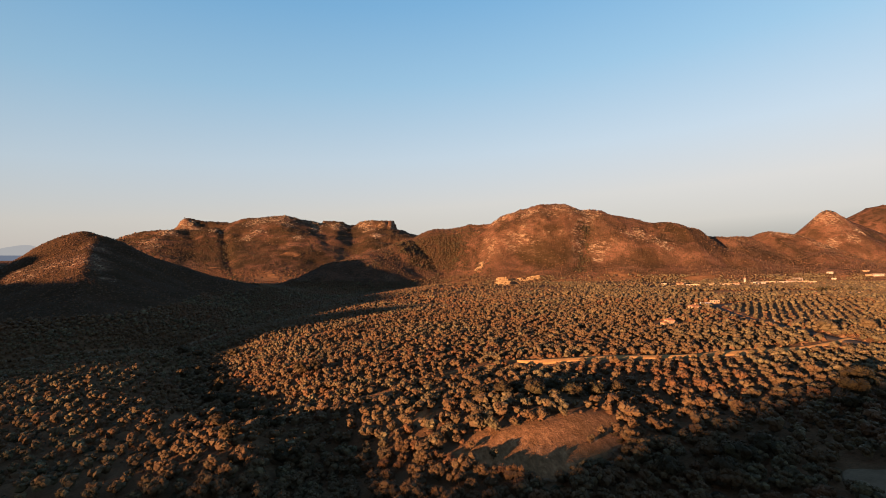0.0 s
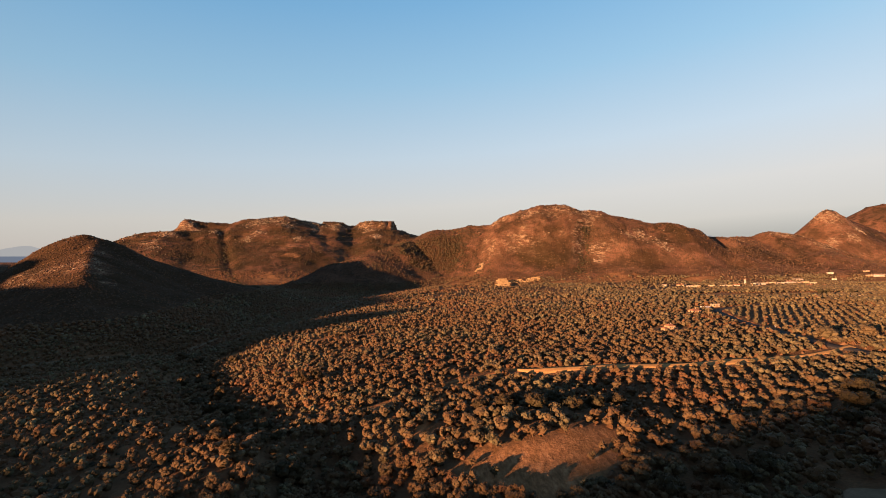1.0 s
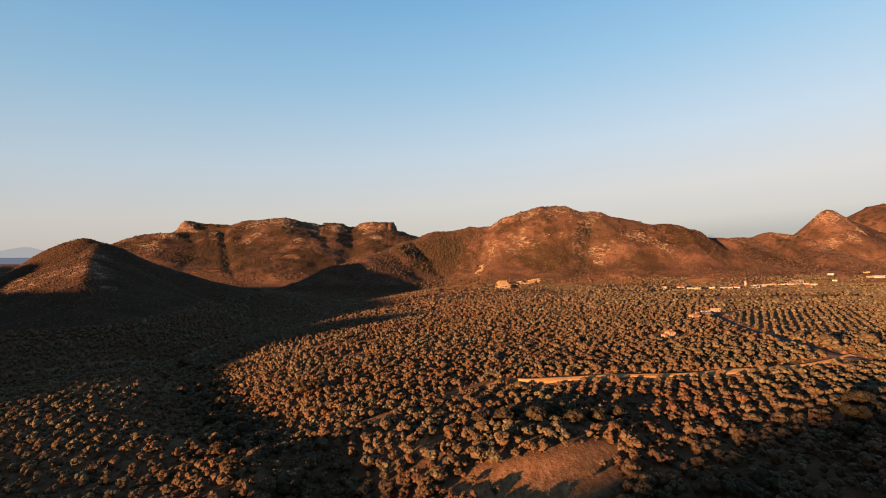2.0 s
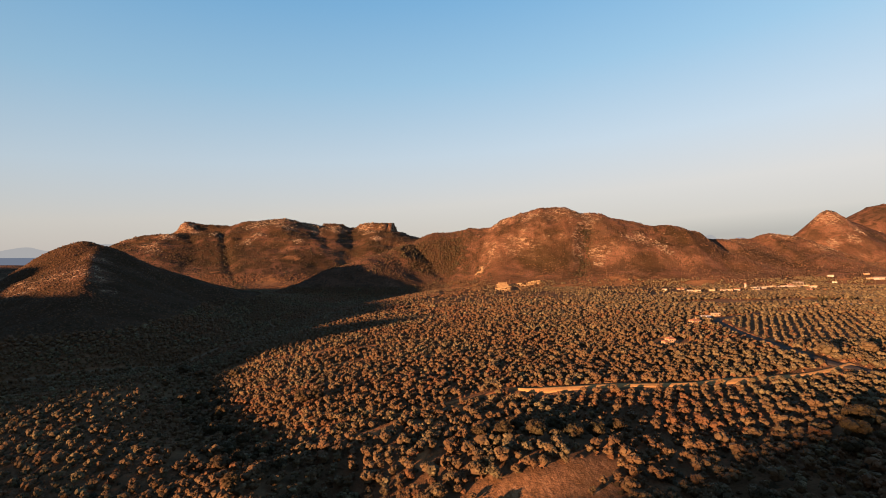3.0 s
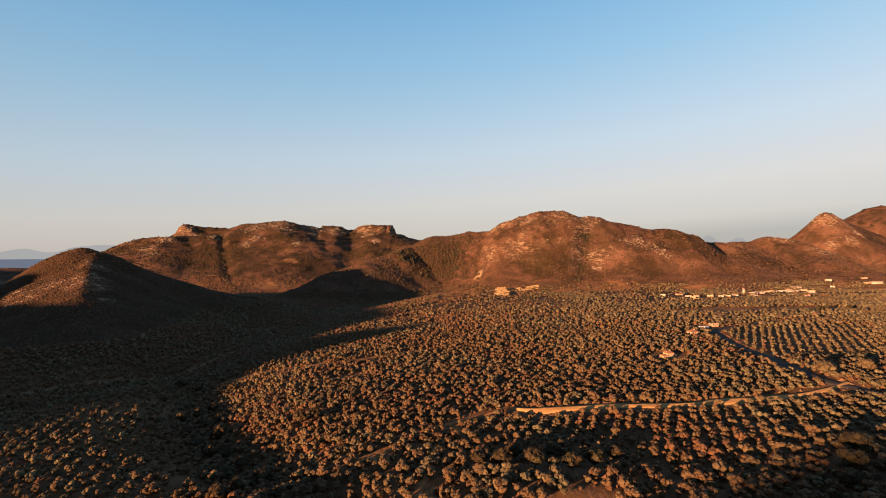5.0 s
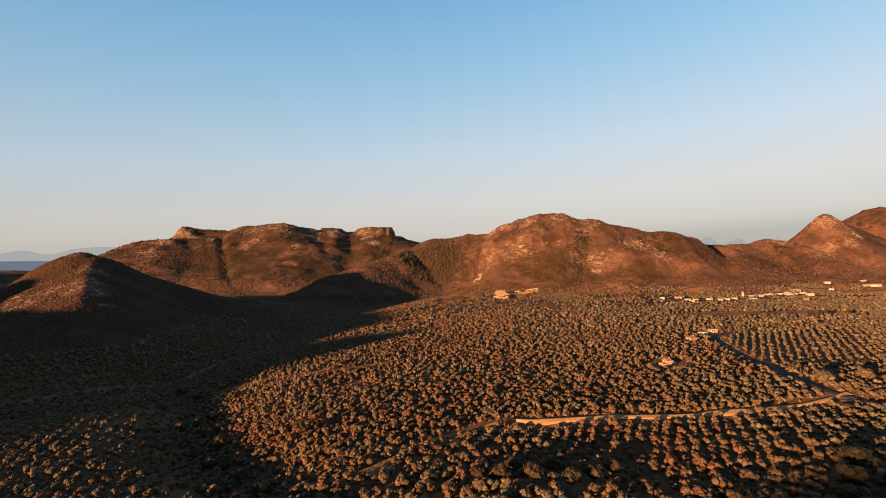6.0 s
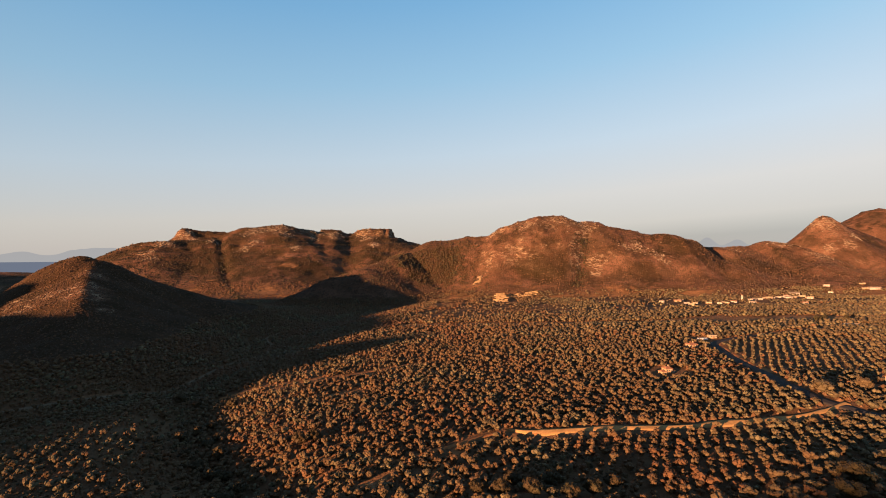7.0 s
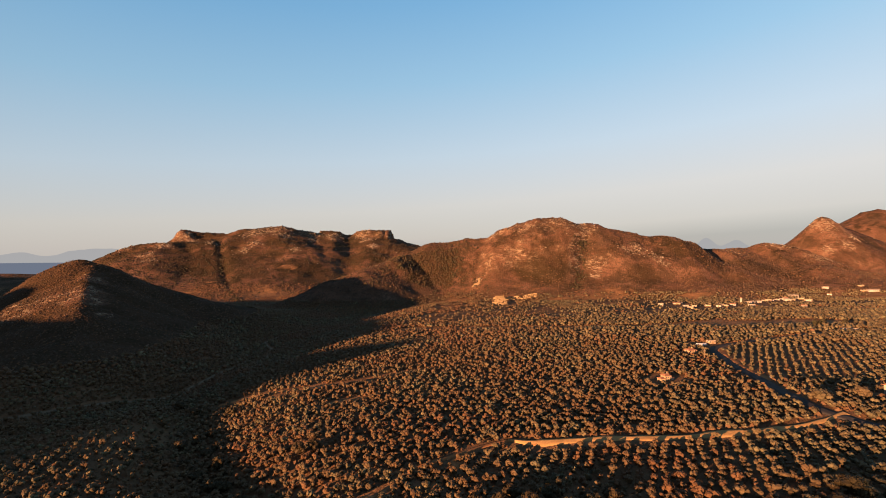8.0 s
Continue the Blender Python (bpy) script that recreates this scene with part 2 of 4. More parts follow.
FOOT = -18.0     # the level from which hill heights count
MAIN = [(-70, 1230, 112, 290), (0, 1215, 140, 290), (125, 1185, 142, 290), (185, 1165, 174, 290), (232, 1155, 187, 290), (278, 1153, 192, 295),
        (318, 1147, 177, 290), (386, 1128, 168, 285), (500, 1112, 143, 280), (540, 1112, 137, 275), (588, 1130, 112, 270), (660, 1175, 115, 270),
        (787, 1222, 117, 280), (837, 1222, 132, 280), (862, 1203, 131, 270), (875, 1175, 116, 260), (860, 1080, 83, 240), (900, 1010, 50, 220)]
MESA = [(-1050, 1490, 92, 230), (-985, 1530, 139, 290), (-880, 1550, 144, 440), (-850, 1640, 150, 480), (-800, 1690, 176, 540), (-770, 1700, 182, 550), (-702, 1730, 196, 560),
        (-583, 1740, 206, 580), (-545, 1750, 198, 580), (-470, 1780, 184, 580), (-412, 1800, 190, 580), (-350, 1800, 176, 580), (-232, 1812, 180, 560),
        (-200, 1818, 150, 550), (-137, 1825, 118, 530), (-60, 1850, 116, 530), (150, 1900, 120, 530)]
CAPS = [[(-885, 1684, 189, 55), (-800, 1700, 184, 70)], [(-430, 1803, 191, 60), (-404, 1804, 190, 60)], [(-275, 1812, 190, 70), (-225, 1815, 196, 60)]]
KNOLL = [(-525, 654, 81, 120), (-510, 656, 95, 155), (-490, 660, 100, 180), (-474, 662, 94, 185)]
KNOLL_NOSE = [(-474, 661, 92, 188), (-448, 606, 78, 185), (-413, 556, 60, 175), (-378, 500, 44, 160), (-342, 440, 26, 140), (-312, 385, 10, 115)]
KNOLL_LEFT = [(-518, 655, 67, 95), (-560, 665, 36, 100), (-615, 675, 18, 100), (-690, 680, 10, 100)]
KNOLL_BACK = [(-474, 663, 93, 185), (-469, 690, 80, 185), (-421, 705, 59, 175), (-375, 712, 39, 165), (-340, 708, 26, 150), (-301, 695, 17, 135), (-259, 670, 5, 115), (-221, 640, 3, 95)]
SPUR = [(-60, 1225, 112, 230), (-110, 1110, 90, 225), (-160, 1020, 68, 190), (-215, 965, 52, 130), (-248, 955, 26, 90), (-280, 948, 0, 70)]
RIGHT_PEAK = [(1150, 1740, 60, 360), (1290, 1768, 138, 360), (1350, 1764, 186, 330), (1405, 1760, 240, 320), (1424, 1762, 243, 320), (1480, 1790, 214, 350), (1700, 1800, 120, 400), (2000, 1700, 60, 400)]
RIGHT_BACK = [(1500, 2050, 120, 450), (1760, 2180, 185, 480), (1900, 2230, 232, 500), (1985, 2245, 282, 560), (2046, 2248, 318, 620), (2200, 2260, 300, 700), (2700, 2300, 240, 800)]
RIGHT_FOOT = [(875, 1175, 90, 300), (1000, 1120, 58, 280), (1150, 1180, 40, 300), (1400, 1300, 40, 350)]
FAR_LEFT = [(-2300, 1600, 42, 420), (-1700, 1720, 42, 420), (-1520, 1740, 40, 420), (-1250, 1650, 30, 420)]
# the ridge behind the camera that shades the foreground: across the light, its crest height
BEHIND = [(-2600, 93.4), (-1700, 115.6), (-1500, 65.9), (-920, 112), (-850, 112), (-820, 116), (-800, 126), (-775, 126), (-760, 110), (-711, 99.7), (-636, 106), (-573, 110), (-479, 109), (-445, 103), (-433, 94), (-427, 87), (-411, 92),
          (-400, 97), (-387, 100.5), (-375, 104), (-362, 106), (-355, 105), (-349, 84), (-327, 77), (-306, 70.8), (-269, 69.4), (-239, 70.4), (-214, 72.4), (-173, 74.4), (-148, 77), (-142, 76), (-119, 76),
          (-115, 77.7), (-112, 81.7), (-106, 81.3), (-85, 82.1), (-68, 86), (-49, 93), (-30, 101), (-15, 106.5), (-7, 109.5), (60, 116), (300, 128.5), (800, 108.5), (1400, 87.7)]
BEHIND_V = -700.0
GULLY = [(-420, 120, 6, 60), (-320, 235, 8, 55), (-225, 350, 9, 45), (-205, 400, 9, 45), (-185, 480, 9, 45), (-195, 560, 8, 50), (-140, 800, 8, 70), (-60, 950, 4, 60)]
SIDE_GULLY = [(-18, 100, 3, 14), (-36, 132, 5, 15), (-66, 172, 6, 20), (-105, 215, 7, 26), (-140, 285, 8, 30), (-200, 385, 4, 36)]
RAVINES = [[(-790, 1690, 7, 12), (-704, 1540, 9, 13), (-650, 1440, 9, 13), (-500, 1160, 7, 12), (-414, 1010, 5, 12)],
           [(318, 1070, 4, 14), (306, 1034, 10, 16), (291, 992, 11, 16), (278, 963, 8, 14), (265, 927, 4, 12)],
           [(-330, 1720, 14, 40), (-300, 1560, 16, 45), (-270, 1400, 10, 40)],
           [(640, 1110, 8, 30), (600, 1000, 10, 30), (560, 900, 4, 25)]]
SA, CA = math.sin(SUN_AZ), math.cos(SUN_AZ)


ROAD_LIP = [(-30, 182, 0.0), (2, 198, 0.7), (30, 211, 1.0), (69, 204, 1.0), (131, 203, 1.0), (186, 216, 0.6), (230, 230, 0.0)]
# low swells of the ground: centre, radii, height
SWELLS = [(26, 138, 26, 24, 4.6), (-28, 122, 20, 20, -2.0), (-53, 138, 15, 24, 4.5), (-165, 188, 72, 58, 1.2), (180, 240, 50, 45, 3.0)]


def plain(x, y):
    z = -0.6 + 20.0 * np.tanh(x / 330.0) * (1 - 0.5 * step(430, 800, y)) - 0.0066 * np.clip(y, 0, 1000)
    for pts in (GULLY, SIDE_GULLY):
        d, (depth, width) = along(x, y, pts)
        z = z - depth * np.exp(-(d / width) ** 2)
    z = z + 0.9 * fbm(x, y, 70.0, 3, 5) - 70 * step(1900, 2700, y)
    for cx, cy, rx, ry, up in SWELLS:
        z = z + up * np.exp(-(((x - cx) / rx) ** 2 + ((y - cy) / ry) ** 2))
    # a terrace edge under the dirt road, steep in front and easing off behind
    d, (up,) = along(x, y, ROAD_LIP)
    line = np.interp(x, [q[0] for q in ROAD_LIP], [q[1] for q in ROAD_LIP])
    below = np.exp(-(d / 4.0) ** 2) - 0.8 * (1 - np.exp(-(d / 6.0) ** 2)) * np.exp(-(d / 20.0) ** 2)
    return z + up * np.where(y < line, below, np.exp(-(d / 55.0) ** 2))


def hills(x, y):
    """Height of the hills above the valley."""
    warp_x, warp_y = 16 * fbm(x, y, 140.0, 3, 31), 16 * fbm(x, y, 140.0, 3, 47)
    hx, hy = x + warp_x * step(700, 1000, y), y + warp_y * step(700, 1000, y)
    h = hill(hx, hy, MAIN, 0.3)
    for pts, sharp in ((KNOLL, 0.6), (KNOLL_NOSE, 0.75), (KNOLL_LEFT, 0.3), (KNOLL_BACK, 0.6)):
        h = np.maximum(h, hill(x, y, pts, sharp))
    for pts, sharp in ((MESA, 0.6), (SPUR, 0.2), (RIGHT_PEAK, 0.9), (RIGHT_BACK, 0.8), (RIGHT_FOOT, 0.2), (FAR_LEFT, 0.3)):
        h = np.maximum(h, hill(hx, hy, pts, sharp))
    for pts in CAPS:                      # flat tops with steep rims
        d, (z, w) = along(hx, hy, pts)
        h = np.maximum(h, z * (1 - 0.22 * step(0.35, 1.0, d / w + 0.2 * fbm(x, y, 30.0, 3, 15)) - step(0.9, 2.5, d / w)))
    u, v = x * CA - y * SA, x * SA + y * CA
    crest = np.interp(u, [p[0] for p in BEHIND], [p[1] for p in BEHIND])
    t = np.clip(np.abs(v - BEHIND_V) / 420.0, 0, 1)
    return np.maximum(h, crest * (0.5 + 0.5 * np.cos(np.pi * t)) * (v < 0))


def land(x, y):
    x, y = np.asarray(x, float), np.asarray(y, float)
    base, h = plain(x, y), hills(x, y)
    k = step(0, 60, h)
    for pts in RAVINES:
        d, (depth, width) = along(x, y, pts)
        h = h - depth * np.exp(-(d / width) ** 2) * k
    rough = (ridged(x, y, 150.0, 5, 71) - 0.6) * 5.0 + fbm(x, y, 18.0, 3, 90) * 1.3
    crest = np.where(y > -100, rough, 0) * k
    strata = np.sin(h * 2 * np.pi / 17.0 + fbm(x, y, 120.0, 2, 66)) * step(75, 130, h) * (y > 700) * (x < 900) * np.where(y > 1350, 2.2, 0.8) * np.clip(0.5 + 1.2 * fbm(x, y, 90.0, 2, 67), 0, 1.4)
    h = h + strata
    return base * (1 - k) + (FOOT * k) + h + crest * np.clip(h / 110, 0.1, 1.0)


def graded(limits):
    """Grid lines whose spacing grows from place to place: (from, to, spacing there, spacing at the end)."""
    out = [limits[0][0]]
    for a, b, s, e in limits:
        while out[-1] < b:
            out.append(out[-1] + s + (e - s) * (out[-1] - a) / (b - a))
    return np.array(out)


def sheet(name, xs, ys, material):
    gx, gy = np.meshgrid(xs, ys)
    z = land(gx, gy)
    co = np.stack([gx, gy, z], -1).reshape(-1, 3)
    nx, ny = len(xs), len(ys)
    i = (np.arange(ny - 1)[:, None] * nx + np.arange(nx - 1)[None, :]).ravel()
    quads = np.stack([i, i + 1, i + nx + 1, i + nx], -1)
    ob = new(name, raw_mesh(name, co, quads, material, True))
    h = hills(gx, gy)
    add_values(ob.data, "hill", step(4, 16, h).ravel())
    slope = np.hypot(np.gradient(z, axis=1) / np.gradient(gx, axis=1), np.gradient(z, axis=0) / np.gradient(gy, axis=0))
    rocky = step(0.85, 1.3, slope) * step(20, 50, h)
    for cx, cy, r in CLIFFS:
        rocky = np.maximum(rocky, 1 - step(0.5, 1.0, np.hypot(gx - cx, gy - cy) / r + 0.3 * fbm(gx, gy, 30.0, 3, 8)))
    add_values(ob.data, "rock", rocky.ravel())
    # knoll ground darkened all round: scrub tone plus shade put into the colour
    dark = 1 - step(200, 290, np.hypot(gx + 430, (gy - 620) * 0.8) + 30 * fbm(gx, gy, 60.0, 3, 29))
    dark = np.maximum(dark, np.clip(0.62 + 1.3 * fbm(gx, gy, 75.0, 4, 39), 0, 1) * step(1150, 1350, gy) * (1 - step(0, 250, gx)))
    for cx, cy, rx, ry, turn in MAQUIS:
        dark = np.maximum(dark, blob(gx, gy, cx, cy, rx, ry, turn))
    add_values(ob.data, "maquis_shade", (dark * (1 - rocky) * (1 - 0.8 * bare(gx, gy))).ravel())
    add_values(ob.data, "bare", bare(gx, gy).ravel())
    return ob


def raw_mesh(name, co, faces, material, smooth=False):
    """A mesh from arrays: corners (n, 3) and faces (m, 3 or 4)."""
    me = bpy.data.meshes.new(name)
    n, k = faces.shape
    me.vertices.add(len(co)), me.loops.add(n * k), me.polygons.add(n)
    me.vertices.foreach_set("co", np.ascontiguousarray(co, np.float32).ravel())
    me.loops.foreach_set("vertex_index", np.ascontiguousarray(faces, np.int32).ravel())
    me.polygons.foreach_set("loop_start", np.arange(0, n * k, k, dtype=np.int32))
    me.polygons.foreach_set("use_smooth", np.full(n, smooth))
    me.update(calc_edges=True)
    me.materials.append(material)
    return me


def add_values(me, name, values):
    a = me.attributes.new(name, "FLOAT", "POINT")
    a.data.foreach_set("value", np.ascontiguousarray(values, np.float32))


def blob(x, y, cx, cy, rx, ry, turn=0.0):
    """1 inside an uneven patch of ground, 0 outside."""
    c, s = math.cos(radians(turn)), math.sin(radians(turn))
    dx, dy = x - cx, y - cy
    d = np.hypot((dx * c + dy * s) / rx, (dy * c - dx * s) / ry) + 0.25 * fbm(x, y, 12.0, 3, 12)
    return 1 - step(0.8, 1.05, d)


# pale limestone showing through: centre, radius
CLIFFS = [(432, 1042, 22), (458, 1016, 20), (462, 996, 14), (400, 1032, 18), (325, 1005, 22), (316, 980, 16), (199, 1120, 35), (274, 1130, 55), (330, 1120, 40), (-233, 1668, 26),
          (-462, 1756, 60), (-385, 1735, 40), (-294, 1795, 50), (-580, 1700, 70), (-640, 1660, 60), (-880, 1650, 40), (-870, 1510, 35), (-1000, 1510, 40), (1395, 1745, 55), (1400, 1640, 24),
          (1330, 1640, 22), (1460, 1680, 20), (850, 1200, 40), (900, 1130, 35), (-400, 545, 26), (-425, 570, 22), (-455, 520, 22), (82, 1017, 9), (150, 1150, 40), (700, 1150, 30), (-847, 1395, 26), (-877, 1435, 30), (-857, 1643, 30), (-748, 1577, 26), (-538, 1641, 34), (-369, 1755, 34),
          (-264, 1740, 30), (-446, 1693, 26), (-469, 1539, 20), (-624, 1523, 24), (-607, 1569, 24), (-412, 572, 18), (-440, 610, 16), (-450, 556, 18), (-480, 540, 16), (-360, 520, 10)]
# darker thickets on the hills: centre, radii, turn
MAQUIS = [(-700, 1440, 95, 110, 0), (-30, 1090, 95, 75, -35), (215, 1010, 60, 60, 0), (560, 1040, 70, 50, -10), (410, 960, 40, 30, 0), (700, 1060, 110, 40, 0), (160, 900, 45, 9, 0), (-520, 1180, 40, 20, 0)]
# bare patches: centre, radii, turn
BARE = [(21, 115, 22, 13, 8), (38, 128, 10, 7, 30), (-4, 147, 9, 4, 60), (-80, 338, 34, 6, 12), (-60, 300, 14, 5, 30), (300, 508, 54, 30, -8), (390, 506, 55, 26, 0),
        (-110, 320, 12, 5, 0), (-25, 175, 10, 4, 40)]
# the same on the hills: old terraces and fields
FIELDS = [(60, 990, 22, 8, -25), (140, 968, 26, 7, -8), (205, 932, 32, 8, -12), (315, 900, 62, 30, -6), (350, 850, 40, 14, 0), (463, 872, 40, 16, 5), (430, 850, 30, 12, 0), (765, 862, 60, 7, -8), (22, 925, 34, 14, -10), (50, 880, 55, 18, 0), (60, 800, 45, 16, 0), (30, 840, 30, 10, 10), (170, 820, 40, 12, -8), (260, 800, 50, 14, -6), (120, 740, 60, 12, -6), (20, 730, 50, 10, 5), (220, 700, 50, 10, -8), (270, 640, 60, 14, -8), (340, 640, 60, 14, -4), (120, 640, 45, 9, -8),
          (-445, 1230, 32, 60, 10), (-600, 1225, 60, 12, 10), (-640, 1300, 50, 10, 5), (-455, 1150, 30, 10, 0), (-460, 1420, 40, 16, 0), (200, 880, 60, 10, -10), (700, 905, 70, 7, 8), (880, 880, 60, 7, 5)]


FAR_LANE = [(-40, 590), (27, 577), (98, 556), (158, 536), (210, 523), (271, 514)]


def bare(x, y):
    d, _ = along(x, y, [(a, b, 0.0) for a, b in FAR_LANE])
    out = 0.9 * (1 - step(3.5, 7.0, d + 2.5 * fbm(x, y, 14.0, 2, 18)))
    for cx, cy, rx, ry, turn in BARE:
        out = np.maximum(out, blob(x, y, cx, cy, rx, ry, turn))
    torn = np.clip(0.55 + 1.1 * fbm(x, y, 16.0, 3, 81), 0, 1)
    for cx, cy, rx, ry, turn in FIELDS:
        out = np.maximum(out, 0.95 * torn * blob(x, y, cx, cy, rx, ry, turn))
    return out


XS = graded([(-4800, -1200, 160, 20), (-1200, -220, 12, 5.0), (-220, 260, 3.2, 3.2), (260, 1200, 5.0, 11), (1200, 4800, 17, 160)])
YS = graded([(-3500, 60, 140, 16), (60, 320, 2.8, 3.0), (320, 1400, 3.8, 7.2), (1400, 2400, 8, 20), (2400, 4800, 26, 160)])
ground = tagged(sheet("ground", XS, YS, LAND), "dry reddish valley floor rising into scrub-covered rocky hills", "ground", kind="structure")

# ---- olive groves ----
rng = np.random.default_rng(7)


def part(name, bm, material, parent, label=""):
    me = bpy.data.meshes.new(name)
    bm.to_mesh(me)
    bm.free()
    me.materials.append(material)
    ob = new(name, me)
    ob.parent = parent
    return tagged(ob, label) if label else ob


def ball():
    """A unit ball of twenty triangles: corners and faces."""
    bm = bmesh.new()
    bmesh.ops.create_icosphere(bm, subdivisions=1, radius=1.0)
    co = np.array([v.co[:] for v in bm.verts])
    faces = np.array([[v.index for v in f.verts] for f in bm.faces])
    bm.free()
    return co, faces


BALL = ball()


def crown_form(seed, lobes=9, sprays=60, size=0.3, height=3.7, spread=2.3, low=0.3):
    """A crown of billowing clumps round a heart, thick with leaf sprays that stand out of them: corners and triangles."""
    r = np.random.default_rng(seed)
    ang = np.arange(lobes) * 2.4 + r.uniform(0, 6)
    rad = spread * 0.72 * np.sqrt((np.arange(lobes) + 0.25) / lobes) * r.uniform(0.75, 1.15, lobes)
    cen = np.stack([rad * np.cos(ang), rad * np.sin(ang), low + (height - low) * (0.38 + 0.36 * (1 - rad / spread) + r.uniform(-0.15, 0.15, lobes))], -1)
    big = spread * r.uniform(0.24, 0.46, lobes) * (1.0 if lobes > 5 else 1.3 if lobes > 1 else 2.2)
    inner = 0.88 if sprays > 40 else 0.95
    co, faces, at = [], [], 0
    form, tri = BALL
    for k in range(lobes if lobes == 1 else lobes + 1):
        if k == lobes:
            c, q = np.array([0, 0, low + (height - low) * 0.36]), spread * 0.6
        else:
            c, q = cen[k], big[k] * inner
        b = form * (1 + r.uniform(-0.26, 0.22, (len(form), 1))) * q * np.array([1.0, 1.0, 0.86])
        co.append(b + c), faces.append(tri + at)
        at += len(b)
    if sprays:
        pick = r.integers(0, lobes, sprays)
        n = r.normal(size=(sprays, 3))
        n[:, 2] = n[:, 2] * 0.9 + 0.3
        n /= np.linalg.norm(n, axis=1)[:, None]
        p = cen[pick] + n * (big[pick] * r.uniform(0.80, 1.22, sprays))[:, None] * np.array([1, 1, 0.86])
        face = n + r.normal(size=(sprays, 3)) * 0.27
        a = np.cross(face, r.normal(size=(sprays, 3)))
        a /= np.linalg.norm(a, axis=1)[:, None]
        b = np.cross(face / np.linalg.norm(face, axis=1)[:, None], a)
        w = size * r.uniform(0.55, 1.4, (sprays, 1))
        a, b = a * w, b * w * r.uniform(0.4, 0.75, (sprays, 1))
        co.append(np.stack([p - a, p - b * 0.9, p + a, p + b], 1).reshape(-1, 3))
        q = at + np.arange(sprays)[:, None] * 4
        faces.append(np.concatenate([q + [[0, 1, 2]], q + [[0, 2, 3]]]))
    co = np.concatenate(co)
    co[:, 2] = np.maximum(co[:, 2], 0.12)
    return co, np.concatenate(faces)


def trunk_bm(height, radius, seed):
    """A gnarled trunk that forks into three limbs."""
    r = random.Random(seed)
    bm = bmesh.new()

    def limb(path, radii, sides=6):
        rings = []
        for (x, y, z), rad in zip(path, radii):
            rings.append([bm.verts.new((x + rad * math.cos(6.2832 * k / sides), y + rad * math.sin(6.2832 * k / sides) * 0.85, z)) for k in range(sides)])
        for lo, hi in zip(rings[:-1], rings[1:]):
            for k in range(sides):
                bm.faces.new((lo[k], lo[(k + 1) % sides], hi[(k + 1) % sides], hi[k]))
        bm.faces.new(rings[-1])

    fork = height * 0.3
    lx, ly = r.uniform(-0.15, 0.15), r.uniform(-0.15, 0.15)
    limb([(0, 0, -0.4), (0, 0, 0.1), (lx, ly, fork)], [radius * 1.5, radius * 1.15, radius * 0.9])
    for k in range(3):
        a = k * 2.1 + r.uniform(-0.4, 0.4)
        e = r.uniform(0.6, 1.1)
        limb([(lx, ly, fork - 0.1), (lx + 0.4 * e * math.cos(a), ly + 0.4 * e * math.sin(a), fork + height * 0.18),
              (lx + e * math.cos(a), ly + e * math.sin(a), fork + height * 0.42)], [radius * 0.6, radius * 0.45, radius * 0.2], 5)
    return bm


def tree_kind(name, label, seed, leaf, size, height, spread, lobes=9, sprays=480, low=0.3):
    """One tree with trunk and crown, standing at the origin."""
    root = tagged(new(name), label, "tree", "olive grove")
    part("trunk", trunk_bm(height, 0.10 + height * 0.014, seed), BARK, root)
    crown = new("crown", raw_mesh("crown", *crown_form(seed, lobes, sprays, size, height, spread, low), leaf))
    crown.parent = root
    return root


# places of the trees
def lane(x, y, pts, half):
    d, _ = along(x, y, [(p[0], p[1], 0.0) for p in pts])
    return d < half


DIRT_ROAD = [(2, 200), (14, 208), (30, 214), (42, 208), (69, 207), (102, 205), (131, 206), (161, 210), (186, 219)]
TRACK = [(-14, 118), (-6, 140), (-1, 160), (2, 178), (12, 200), (14, 211)]
PAVED = [(400, 446), (330, 424), (262, 401), (236, 394), (216, 379), (208, 354), (200, 327), (195, 301), (191, 283), (182, 254), (180, 238), (179, 226), (184, 212), (200, 196)]
TRACK_LEFT = [(-150, 326), (-106, 335), (-81, 333), (-51, 352), (-10, 372)]
STREAM = [(-300, 300), (-214, 373), (-208, 404), (-196, 477), (-182, 500), (-191, 544), (-206, 567), (-208, 589), (-185, 650)]


VILLAGE = [(359, 774), (397, 795), (388, 786), (364, 702), (389, 726), (410, 730), (418, 718), (455, 745), (442, 752), (497, 769), (508, 778), (522, 788), (567, 823), (585, 835), (602, 844), (594, 824), (606, 822),
           (621, 837), (637, 850), (614, 852), (630, 824), (626, 808), (523, 690), (755, 938), (733, 902), (825, 933), (796, 900), (482, 738), (380, 746), (432, 726), (545, 806), (556, 812)]


# broad dark trees between the clearing and the road: place, height, spread
DARK_TREES = [(29, 150, 6.0, 4.2), (40, 147, 5.6, 3.8), (19, 152, 6.0, 3.4), (12, 157, 5.4, 3.0), (48, 152, 5.6, 3.8), (56, 157, 5.2, 3.6), (36, 158, 5.8, 4.0), (24, 161, 5.4, 3.6)]


